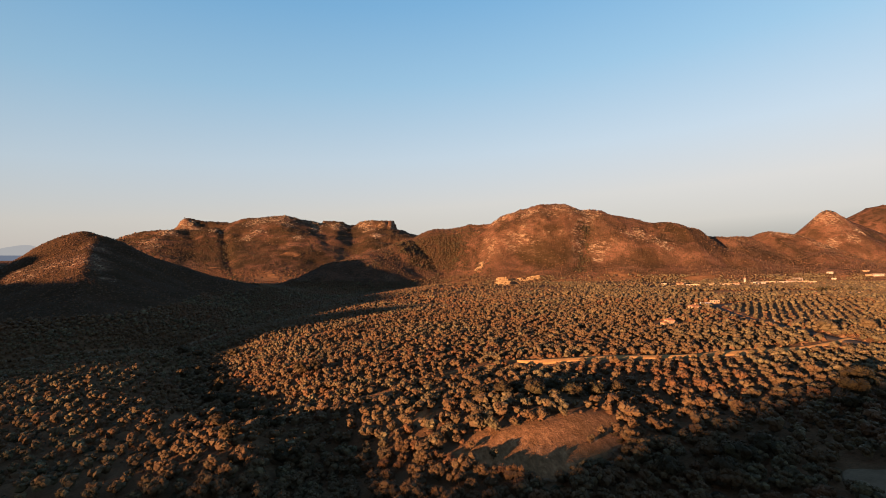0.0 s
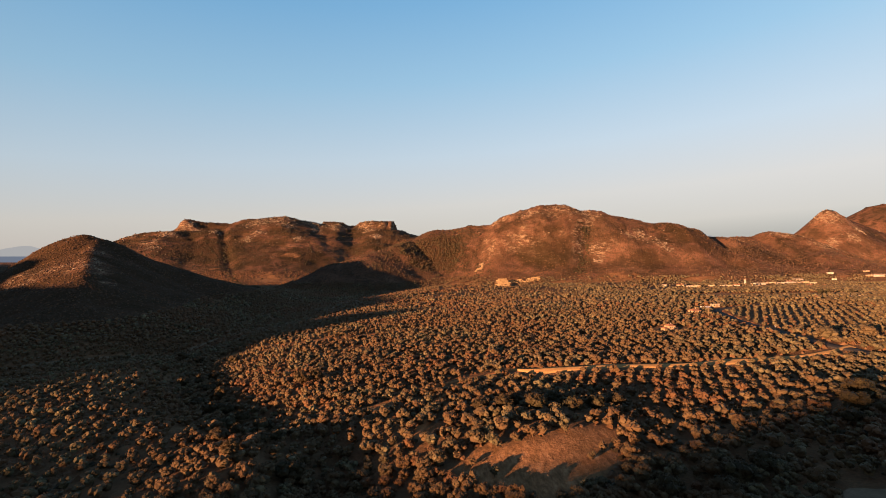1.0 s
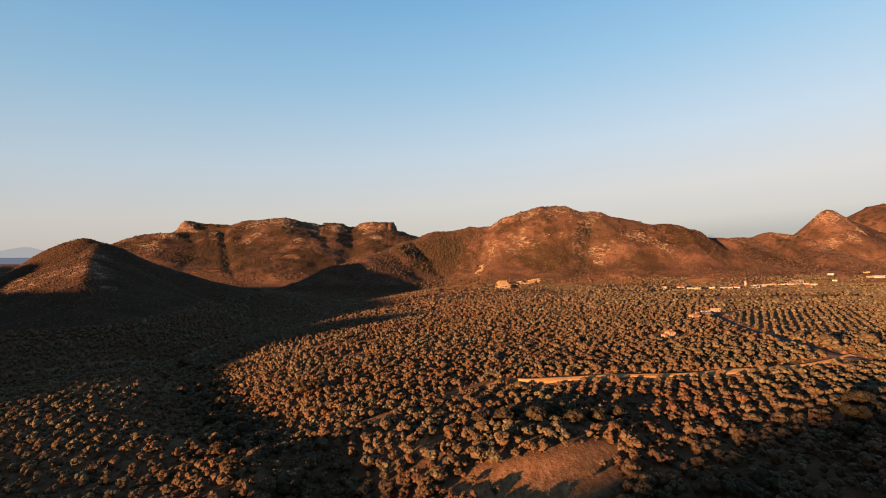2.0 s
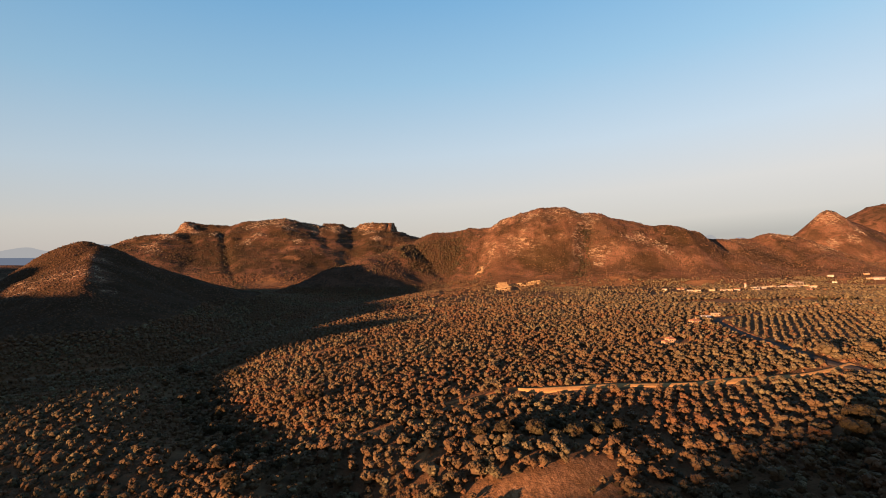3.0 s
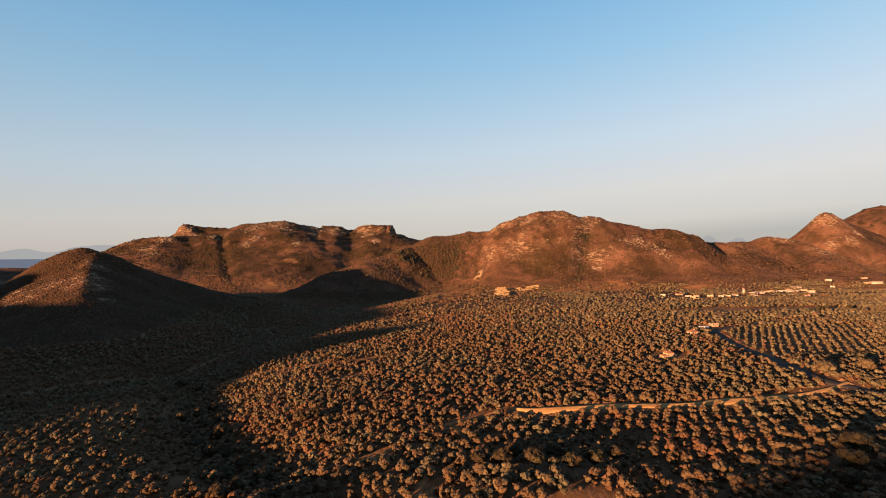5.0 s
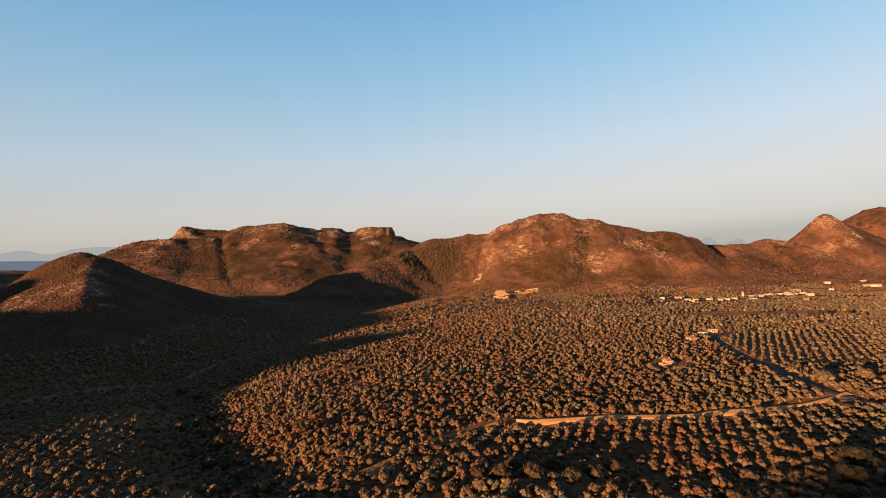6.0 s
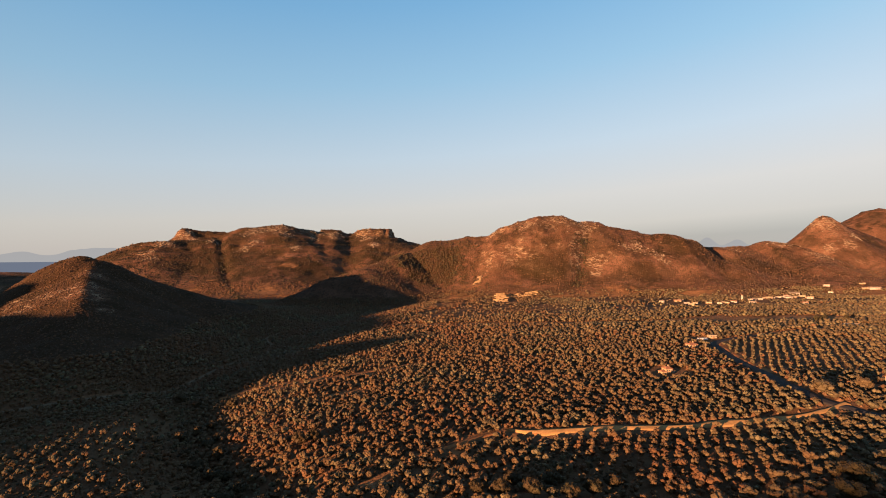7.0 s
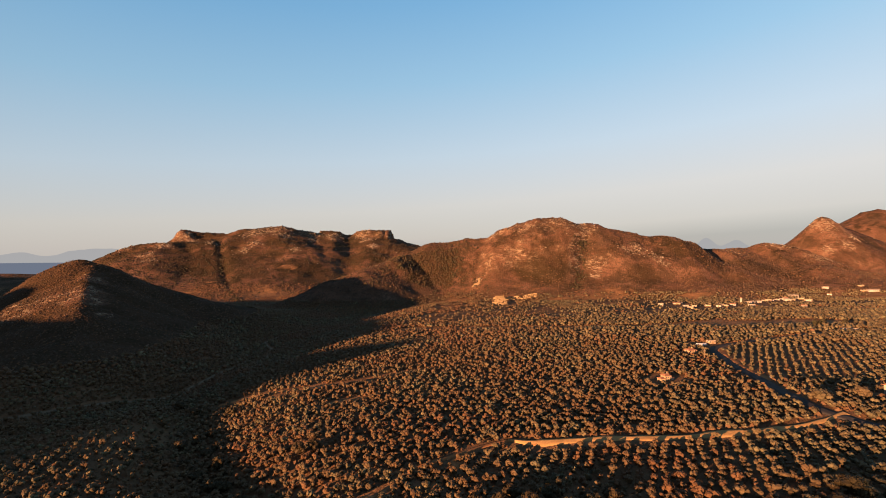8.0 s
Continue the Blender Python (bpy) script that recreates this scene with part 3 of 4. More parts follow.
def free(x, y):
    ok = hills(x, y) < np.where(y > 1000, 26, 13)
    for pts, half in ((DIRT_ROAD, 3.4), ([(a - 2, b - 2) for a, b in DIRT_ROAD[:6]], 3.0), ([(a - 3, b - 8) for a, b in FAR_LANE], 9.0), (TRACK, 0.7), (PAVED, 4.6), (TRACK_LEFT, 4.0), (STREAM, 2.5)):
        ok &= ~lane(x, y, pts, half)
    ok &= bare(x, y) < 0.35
    for cx, cy, r in ((140, 298, 13), (218, 398, 13), (195, 372, 8), (228, 246, 8), (88, 94, 10.5), (374, 437, 9)):
        ok &= np.hypot(x - cx, y - cy) > r
    ok &= np.hypot((x - 112) / 24, (y - 850) / 50) > 1
    for cx, cy, _, spread in DARK_TREES:
        ok &= np.hypot(x - cx, y - cy) > spread + 0.8
    for sx, sy in VILLAGE:
        ok &= np.hypot((x - sx) / 9, (y - sy + 16) / 24) > 1
    return ok


def in_view(x, y):
    return (y > 70) & (np.abs(x) < 1.02 * y + 25)


def grove(x0, x1, y0, y1, step_x, step_y, turn, jitter):
    n = int(max(x1 - x0, y1 - y0) * 1.5)
    i, j = np.meshgrid(np.arange(-n, n, step_x), np.arange(-n, n, step_y))
    i, j = i + rng.normal(0, jitter, i.shape), j + rng.normal(0, jitter, i.shape)
    c, s = math.cos(radians(turn)), math.sin(radians(turn))
    x, y = (x0 + x1) / 2 + i * c - j * s, (y0 + y1) / 2 + i * s + j * c
    k = (x > x0) & (x < x1) & (y > y0) & (y < y1) & in_view(x, y)
    return np.stack([x[k], y[k]], -1)


def rows_here(x, y):
    """Ground planted in rows: the orchard past the asphalt road, and the strip below the dirt road."""
    road_x = np.interp(y, [283, 301, 327, 354, 379], [191, 195, 200, 208, 216])
    return ((x > road_x) & (x < 335) & (y > 283) & (y < 386) & (x < 0.86 * y + 14)), ((x > 40) & (y > 148) & (y < 200))


p = grove(-330, 330, 70, 300, 4.15, 3.9, 12, 0.95)
p = np.concatenate([p, grove(-1000, 1000, 300, 1000, 3.75, 3.6, 12, 0.85)])
a, b = rows_here(p[:, 0], p[:, 1])
p = p[~(a | b)]


def terrace(x, y):
    """The old olive terrace west of the side gully: wider spacing, rounder crowns."""
    return (x < np.interp(y, [100, 172, 285, 380], [-62, -92, -158, -215])) & (y < 292)


p = p[~terrace(p[:, 0], p[:, 1])]
w = grove(-420, -40, 70, 345, 5.7, 5.2, 20, 0.9)
w = w[terrace(w[:, 0], w[:, 1])]
q = grove(150, 380, 260, 400, 3.5, 4.9, 57, 0.5)
q = q[rows_here(q[:, 0], q[:, 1])[0]]
r = grove(0, 260, 140, 210, 4.5, 3.6, -24, 0.6)
r = r[rows_here(r[:, 0], r[:, 1])[1]]
p = np.concatenate([p, q, r, w])
p = p[free(p[:, 0], p[:, 1])]
sparse = step(585, 660, p[:, 1]) * step(-90, 0, p[:, 0]) * np.clip(0.55 + 0.9 * fbm(p[:, 0], p[:, 1], 55.0, 3, 88), 0, 0.85)
p = p[rng.uniform(size=len(p)) > sparse]
thin = fbm(p[:, 0], p[:, 1], 45.0, 3, 22)
p = p[(thin > -0.95) | (rng.uniform(size=len(p)) < 0.4)]
old = terrace(p[:, 0], p[:, 1])
kind = -0.4 * step(90, 180, p[:, 0]) + fbm(p[:, 0], p[:, 1], 60.0, 3, 61) + rng.normal(0, 0.35, len(p)) + 1.5 * np.exp(-((p[:, 0] + 53) ** 2 + (p[:, 1] - 138) ** 2) / 20.0 ** 2)
tree_z = land(p[:, 0], p[:, 1])
scale = rng.uniform(0.66, 1.08, len(p)) * np.where((p[:, 1] < 170) & (rng.uniform(size=len(p)) < 0.25), 1.3, 1.0) * np.where(rng.uniform(size=len(p)) < 0.08, 0.6, 1.0)
scale = np.where(old, scale * 0.95, np.where(rows_here(p[:, 0], p[:, 1])[0], scale * 0.8, np.where(p[:, 1] < 205, scale * 0.97, scale * 0.98)))
turn = rng.uniform(0, 2 * math.pi, len(p))

NEAR_END = 158.0
near = np.where((p[:, 1] < NEAR_END) & (np.abs(p[:, 0]) < 0.95 * p[:, 1] + 8) & (p[:, 1] > 88))[0]
near = near[np.argsort(np.hypot(p[near, 0], p[near, 1]))][:300]
models = [tree_kind("olive_tree", "grey-green olive tree with rounded crown on dry red soil", 100 + k, LEAF, 0.17, 3.3 + 0.25 * k, 2.1 + 0.1 * k, 11 + k) for k in range(4)]
models += [tree_kind("shrub_tree", "russet-brown bushy tree with loose crown on dry soil", 120 + k, LEAF_DRY, 0.17, 3.0, 2.2, 12, 480, 0.15) for k in range(2)]
used = set()
for n, i in enumerate(near):
    m = 4 + n % 2 if kind[i] > 0.62 else n % 4
    place = Matrix.Translation((p[i, 0], p[i, 1], tree_z[i])) @ Matrix.Rotation(turn[i], 4, "Z") @ Matrix.Scale(scale[i], 4)
    if m in used:
        ob = copy_thing(models[m], place)
        ob.matrix_basis = place
    else:
        models[m].matrix_basis = place
        used.add(m)
for m, ob in enumerate(models):
    if m not in used:
        for o in (*ob.children_recursive, ob):
            bpy.data.objects.remove(o)


def planted(name, label, idx, leaf, seed, forms=8, **shape):
    """Many trees joined: trunks are hidden under the low crowns at that distance."""
    cos, faces, at = [], [], 0
    which = rng.integers(0, forms, len(idx))
    for k in range(forms):
        s = idx[which == k]
        b, f = crown_form(seed + k, **shape)
        c, sn = np.cos(turn[s])[:, None], np.sin(turn[s])[:, None]
        x = (b[None, :, 0] * c - b[None, :, 1] * sn) * scale[s, None] + p[s, 0, None]
        y = (b[None, :, 0] * sn + b[None, :, 1] * c) * scale[s, None] + p[s, 1, None]
        z = b[None, :, 2] * scale[s, None] + tree_z[s, None]
        cos.append(np.stack([x, y, z], -1).reshape(-1, 3))
        faces.append((f[None] + (at + np.arange(len(s)) * len(b))[:, None, None]).reshape(-1, 3))
        at += len(s) * len(b)
    return tagged(new(name, raw_mesh(name, np.concatenate(cos), np.concatenate(faces), leaf)), label, "trees", kind="stuff")


rest = np.setdiff1d(np.arange(len(p)), near)
dist = np.hypot(p[rest, 0], p[rest, 1])
dry = kind[rest] > 0.62
for lo, hi, lobes, sprays, size, wide in ((0, 205, 5, 56, 0.29, 2.1), (205, 300, 4, 20, 0.38, 2.1), (300, 460, 2, 2, 0.5, 2.15), (460, 2000, 1, 0, 0.6, 2.3)):
    band = (dist >= lo) & (dist < hi)
    planted("olive_grove", "grey-green olive trees of the valley grove", rest[band & ~dry], LEAF, 200 + lo, lobes=lobes, sprays=sprays, size=size, height=3.5, spread=wide)
    planted("dry_thicket", "russet dry shrubs and trees among the olives", rest[band & dry], LEAF_DRY, 300 + lo, lobes=lobes, sprays=sprays, size=size, height=3.0, spread=wide, low=0.2)

# ---- scrub, woods and rocks of the hills ----
def scattered(name, label, x, y, w, h, form, faces, material, sink=0.25, category="scrub", tilt=0.35):
    """Copies of a small form, each turned, sized and dented by chance, joined into one mesh."""
    n, k = len(x), len(form)
    a = rng.uniform(0, 2 * math.pi, n)[:, None]
    f = form[None] * (1 + rng.uniform(-tilt, tilt, (n, k, 1)))
    fx = (f[..., 0] * np.cos(a) - f[..., 1] * np.sin(a)) * w[:, None] + x[:, None]
    fy = (f[..., 0] * np.sin(a) + f[..., 1] * np.cos(a)) * w[:, None] + y[:, None]
    fz = (f[..., 2] - sink) * h[:, None] + land(x, y)[:, None]
    co = np.stack([fx, fy, fz], -1).reshape(-1, 3)
    fa = (faces[None] + (np.arange(n) * k)[:, None, None]).reshape(-1, faces.shape[1])
    return tagged(new(name, raw_mesh(name, co, fa, material)), label, category, kind="stuff")


TUFT = np.array([(1, 0, .25), (.3, .95, .2), (-.8, .6, .3), (-.8, -.6, .2), (.3, -.95, .3), (.5, .3, .8), (-.4, .35, .9), (0, -.5, .85), (.1, .05, 1.05)])
TUFT_F = np.array([(0, 1, 5), (1, 6, 5), (1, 2, 6), (2, 3, 6), (3, 7, 6), (3, 4, 7), (4, 0, 7), (0, 5, 7), (5, 6, 8), (6, 7, 8), (7, 5, 8)])
CLUMP = np.array([(1, 0, 0), (.3, .95, .05), (-.8, .6, 0), (-.8, -.6, .05), (.3, -.95, 0), (.35, .2, .95), (-.35, -.1, 1.0)])
CLUMP_F = np.array([(0, 1, 5), (1, 2, 6), (1, 6, 5), (2, 3, 6), (3, 4, 6), (4, 5, 6), (4, 0, 5)])
CRAG = np.array([(-1, -.8, -.3), (1, -.7, -.3), (.9, .8, -.3), (-.9, .9, -.3), (-.7, -.6, .7), (.8, -.5, .9), (.6, .7, .6), (-.8, .6, 1.0)])
CRAG_F = np.array([(0, 1, 5, 4), (1, 2, 6, 5), (2, 3, 7, 6), (3, 0, 4, 7), (4, 5, 6, 7)])


def sprinkle(x0, x1, y0, y1, n, low, high, seed, clump=60.0, bias=0.0):
    """Random places on hill ground between two heights above the valley, thicker in some patches."""
    x, y = rng.uniform(x0, x1, n), rng.uniform(y0, y1, n)
    h = hills(x, y)
    keep = (h > low) & (h < high) & in_view(x, y) & (fbm(x, y, clump, 3, seed) + rng.uniform(-0.9, 0.9, n) > bias) & (bare(x, y) < 0.4)
    return x[keep], y[keep]


def tufts(name, label, area, n, low, high, seed, size, material, **kw):
    x, y = sprinkle(*area, n, low, high, seed, **kw)
    w = size * rng.uniform(0.6, 1.5, len(x))
    return scattered(name, label, x, y, w, w * rng.uniform(0.6, 1.0, len(x)), CLUMP, CLUMP_F, material)


tufts("knoll_scrub", "dry brown and green scrub on the dark knoll", (-720, -150, 380, 720), 26000, 0.6, 200, 3, 1.0, SCRUB, bias=-0.3)
tufts("knoll_dry_scrub", "russet dry scrub on the dark knoll", (-720, -150, 380, 720), 15000, 0.6, 200, 13, 0.9, LEAF_DRY)
tufts("hill_scrub", "dark green scrub on the rocky hill", (-120, 1050, 820, 1240), 36000, 6, 250, 23, 1.35, SCRUB, bias=-0.25)
tufts("hill_dry_scrub", "russet dry scrub on the rocky hill", (-120, 1050, 820, 1240), 16000, 6, 250, 33, 1.3, LEAF_DRY, bias=-0.2)
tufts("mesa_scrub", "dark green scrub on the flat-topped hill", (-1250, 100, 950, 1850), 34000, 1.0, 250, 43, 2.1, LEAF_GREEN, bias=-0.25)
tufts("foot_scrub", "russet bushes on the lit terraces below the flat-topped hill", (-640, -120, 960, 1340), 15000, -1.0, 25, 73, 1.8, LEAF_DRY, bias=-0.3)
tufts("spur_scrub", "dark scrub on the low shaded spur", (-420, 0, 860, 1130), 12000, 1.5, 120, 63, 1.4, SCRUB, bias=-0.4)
tufts("mountain_scrub", "dark scrub on the pointed mountain", (900, 1750, 1050, 1740), 12000, 10, 350, 53, 2.1, SCRUB, bias=-0.1)

# low brush between the trees of the foreground
x, y = rng.uniform(-240, 240, 26000), rng.uniform(88, 250, 26000)
k = in_view(x, y) & (bare(x, y) < 0.3) & free(x, y) & (fbm(x, y, 22.0, 3, 45) + rng.uniform(-0.7, 0.7, len(x)) > 0.05)
x, y = x[k], y[k]
w = rng.uniform(0.5, 1.1, len(x)) * np.where(rng.uniform(size=len(x)) < 0.3, 1.6, 1.0)
half = rng.uniform(size=len(x)) < 0.3
scattered("undergrowth", "low dark green brush between the olive trees", x[half], y[half], w[half], w[half] * 0.8, TUFT, TUFT_F, LEAF_GREEN, category="brush")
scattered("dry_undergrowth", "low russet dry brush between the olive trees", x[~half], y[~half], w[~half], w[~half] * 0.8, TUFT, TUFT_F, LEAF_DRY, category="brush")
# russet brush that fills the gaps of the far groves
x, y = rng.uniform(-420, 480, 42000), rng.uniform(190, 640, 42000)
k = in_view(x, y) & (bare(x, y) < 0.3) & free(x, y) & ~rows_here(x, y)[0] & (fbm(x, y, 40.0, 3, 46) + rng.uniform(-0.8, 0.8, len(x)) > -0.35)
x, y = x[k], y[k]
w = rng.uniform(0.9, 1.8, len(x))
scattered("grove_brush", "russet dry brush filling the gaps between the far olive trees", x, y, w, w * rng.uniform(0.8, 1.3, len(x)), CLUMP, CLUMP_F, LEAF_DRY, category="brush")
# a dark wood on the hill's shoulder, and bushes that fill the ravines
x, y = rng.uniform(-150, 100, 2600), rng.uniform(980, 1230, 2600)
k = blob(x, y, -30, 1090, 95, 75, -35) > 0.3
x, y = x[k], y[k]
w = rng.uniform(1.8, 3.4, len(x))
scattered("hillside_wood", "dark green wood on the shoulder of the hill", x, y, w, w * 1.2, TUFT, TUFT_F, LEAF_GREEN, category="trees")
bx, by = [], []
for pts in RAVINES[:2]:
    for a, b in zip(pts[:-1], pts[1:]):
        t = rng.uniform(0, 1, 70)
        bx.append(a[0] + (b[0] - a[0]) * t + rng.normal(0, 7, 70))
        by.append(a[1] + (b[1] - a[1]) * t + rng.normal(0, 7, 70))
x, y = np.concatenate(bx), np.concatenate(by)
w = rng.uniform(1.2, 2.4, len(x)) * np.where(y > 1050, 1.5, 1.0)
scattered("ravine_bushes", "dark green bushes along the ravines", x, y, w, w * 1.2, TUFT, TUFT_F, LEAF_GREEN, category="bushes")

# limestone crags where the rock shows through, and single boulders
bx, by, bw = [], [], []
for cx, cy, r in CLIFFS:
    n = int(5 + r * 0.9) if cy > 700 else int(r * 0.4)
    bx.append(cx + rng.normal(0, r * 0.5, n))
    by.append(cy + rng.normal(0, r * 0.4, n))
    bw.append(rng.uniform(0.5, 1.8, n) * (1.0 if cy > 700 else 0.6) * (1.5 if cy > 1500 else 1.0))
x, y = sprinkle(-1250, 2300, 500, 2300, 1200, 18, 400, 77, 90.0, 0.25)
bx.append(x), by.append(y), bw.append(rng.uniform(0.5, 1.5, len(x)) * (1 + y / 2500))
x, y, w = np.concatenate(bx), np.concatenate(by), np.concatenate(bw)
scattered("limestone_crags", "pale weathered limestone crags on the hills", x, y, w * 1.05, w * 0.7, CRAG, CRAG_F, LIMESTONE, 0.1, "rocks", 0.3)

# ---- far sea and islands as glowing backdrop bands, closing the view ----
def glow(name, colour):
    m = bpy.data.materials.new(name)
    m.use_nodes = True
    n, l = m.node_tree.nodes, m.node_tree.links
    # daylight and haze are put into this emission colour
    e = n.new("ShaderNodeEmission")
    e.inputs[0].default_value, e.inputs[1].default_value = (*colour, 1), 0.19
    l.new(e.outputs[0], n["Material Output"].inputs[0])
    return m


def far_band(name, label, radius, a0, a1, bottom, top, material):
    """An upright band far away, between two bearings in degrees; top is a function of the bearing."""
    a = np.arange(a0, a1 + 0.01, 0.1)
    x, y = radius * np.sin(np.radians(a)), radius * np.cos(np.radians(a))
    co = np.concatenate([np.stack([x, y, np.full(len(a), bottom)], -1), np.stack([x, y, top(a)], -1)])
    i = np.arange(len(a) - 1)
    return tagged(new(name, raw_mesh(name, co, np.stack([i, i + 1, i + 1 + len(a), i + len(a)], -1), material)), label, "backdrop", kind="structure")


def bumps(a, *rows):
    z = 30 + 9 * fbm(a, a * 0 + 3.0, 1.7, 3, 4)
    for at_a, height, width in rows:
        z = z + height * np.exp(-((a - at_a) / width) ** 2)
    return z


far_band("far_sea", "glowing backdrop band coloured as hazy blue sea on the horizon", 4700, -60, 60, -120, lambda a: np.full(len(a), 38.0), glow("far_sea", (0.155, 0.18, 0.24)))
far_band("far_islands", "glowing backdrop band coloured as pale hazy island ridges beyond the sea", 4780, -60, 60, -120,
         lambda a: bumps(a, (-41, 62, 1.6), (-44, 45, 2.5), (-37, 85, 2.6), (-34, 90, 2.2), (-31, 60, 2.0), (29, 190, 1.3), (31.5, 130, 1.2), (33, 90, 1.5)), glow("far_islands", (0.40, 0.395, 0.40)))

# ---- roads and tracks ----
def smooth_line(pts, gap=2.0):
    """A rounded line through points, sampled about every gap metres."""
    pts = np.array(pts, float)
    ext = np.concatenate([[2 * pts[0] - pts[1]], pts, [2 * pts[-1] - pts[-2]]])
    out = []
    for a, b, c, d in zip(ext[:-3], ext[1:-2], ext[2:-1], ext[3:]):
        n = max(2, int(np.hypot(*(c - b)) / gap))
        t = (np.arange(n) / n)[:, None]
        out.append(0.5 * (2 * b + (c - a) * t + (2 * a - 5 * b + 4 * c - d) * t * t + (3 * b - a - 3 * c + d) * t ** 3))
    return np.concatenate(out + [pts[-1:]])


def strip(name, label, pts, width, material, lift=0.22, ragged=0.0, category="road", bench=0.0, taper=0):
    """A road laid on the land, with its edges turned down into the soil."""
    c = smooth_line(pts)
    d = np.gradient(c, axis=0)
    d /= np.linalg.norm(d, axis=1)[:, None]
    side = np.stack([d[:, 1], -d[:, 0]], -1)
    half = width / 2 * (1 + ragged * fbm(c[:, 0], c[:, 1], 9.0, 3, 19))
    if taper:
        half = half * np.minimum(1, 0.15 + np.arange(len(c)) / taper)
    rows = []
    for k, up in ((-1.12, -0.5), (-1, 0), (-0.4, 0.05), (0.4, 0.05), (1, 0), (1.12, -0.5)):
        q = c + side * (half * k)[:, None]
        rows.append(np.stack([q[:, 0], q[:, 1], land(q[:, 0], q[:, 1]) + lift + up - bench * max(-1, min(1, k))], -1))
    co = np.stack(rows, 1).reshape(-1, 3)
    i = (np.arange(len(c) - 1)[:, None] * 6 + np.arange(5)[None]).ravel()
    return tagged(new(name, raw_mesh(name, co, np.stack([i, i + 1, i + 7, i + 6], -1), material, True)), label, category, kind="structure")


strip("dirt_track", "worn reddish start of the dirt road", DIRT_ROAD[:4], 2.8, EARTH_CUT, 0.3, 0.4)
strip("dirt_road", "broad ochre dirt road through the olive grove", DIRT_ROAD[2:7], 3.4, DIRT, 0.45, 0.45, bench=0.4, taper=9)
strip("dirt_lane", "narrow ochre dirt lane between orchard trees", DIRT_ROAD[6:], 2.6, DIRT, 0.4, 0.4, bench=0.25)
strip("dirt_track", "narrow reddish dirt track leading to the road", [(-26, 187), (-12, 194), (3, 201)], 2.6, EARTH_CUT, 0.3, 0.4)
strip("paved_road", "dark winding asphalt road between orchards", PAVED, 6.0, ASPHALT, 0.3)
strip("field_track", "reddish field track on the valley floor", TRACK_LEFT, 4.0, EARTH_CUT, 0.22, 0.4)
strip("stream_bed", "pale dry stream bed in the shaded valley", STREAM, 3.0, GRAVEL, 0.25, 0.5, "stream")


def bank(name, label, pts, height, material, offset):
    """A bank of cut earth that runs along the upper side of a road."""
    c = smooth_line(pts, 1.6)
    d = np.gradient(c, axis=0)
    d /= np.linalg.norm(d, axis=1)[:, None]
    side = np.stack([-d[:, 1], d[:, 0]], -1)
    taper = np.clip(np.minimum(np.arange(len(c)), np.arange(len(c))[::-1]) / 8.0, 0, 1)
    h = height * taper * (1 + 0.5 * fbm(c[:, 0], c[:, 1], 6.0, 3, 91))
    rows = []
    for off, up in ((0.0, -0.3), (0.35, 0.5), (0.8, 0.9), (1.5, 1.0), (3.0, 0.75), (5.0, -0.2)):
        q = c + side * (offset + off + 0.35 * fbm(c[:, 0], c[:, 1], 4.0, 2, 14))[:, None]
        rows.append(np.stack([q[:, 0], q[:, 1], land(q[:, 0], q[:, 1]) + 0.1 + h * up], -1))
    co = np.stack(rows, 1).reshape(-1, 3)
    n = len(rows)
    i = (np.arange(len(c) - 1)[:, None] * n + np.arange(n - 1)[None]).ravel()
    return tagged(new(name, raw_mesh(name, co, np.stack([i, i + 1, i + n + 1, i + n], -1), material, True)), label, "bank", kind="structure")


bank("track_bank", "sunlit bank of red earth along the track", TRACK[1:5], 1.0, EARTH_CUT, 1.3)
bank("verge", "bare reddish verge along the asphalt road", PAVED[3:9], 0.5, EARTH_CUT, 3.0)


# ---- buildings ----
def box(bm, x0, x1, y0, y1, z0, z1):
    v = [bm.verts.new(c) for c in ((x0, y0, z0), (x1, y0, z0), (x1, y1, z0), (x0, y1, z0), (x0, y0, z1), (x1, y0, z1), (x1, y1, z1), (x0, y1, z1))]
    for f in ((0, 3, 2, 1), (4, 5, 6, 7), (0, 1, 5, 4), (1, 2, 6, 5), (2, 3, 7, 6), (3, 0, 4, 7)):
        bm.faces.new([v[k] for k in f])


def box_bm(*boxes):
    bm = bmesh.new()
    for b in boxes:
        box(bm, *b)
    return bm


def gable_bm(w, d, z, rise, eave=0.4, hip=0.0, thick=0.18):
    """A pitched roof with thickness over a w by d plan, the ridge along x; hip draws the ridge's ends in."""
    bm = bmesh.new()
    x, y = w / 2 + eave, d / 2 + eave
    for up, flip in ((thick, False), (0.0, True)):
        v = [bm.verts.new(c) for c in ((-x, -y, z + up), (x, -y, z + up), (x, y, z + up), (-x, y, z + up), (-x + hip, 0, z + rise + up), (x - hip, 0, z + rise + up))]
        for f in ((0, 1, 5, 4), (2, 3, 4, 5), (1, 2, 5), (3, 0, 4)):
            bm.faces.new([v[k] for k in (f[::-1] if flip else f)])
    v = list(bm.verts)
    for k in range(4):
        bm.faces.new((v[6 + k], v[6 + (k + 1) % 4], v[(k + 1) % 4], v[k]))
    return bm


def window(parent, x, y, z, w, h, nx, ny, shutters=False):
    """A framed window on a wall whose outside faces (nx, ny), one of the four sides."""
    root = part("window", wall_box(x, y, z, w + 0.24, h + 0.24, nx, ny, 0.06), WHITE, parent)
    part("pane", wall_box(x, y, z, w, h, nx, ny, 0.09), DARK, root)
    return root


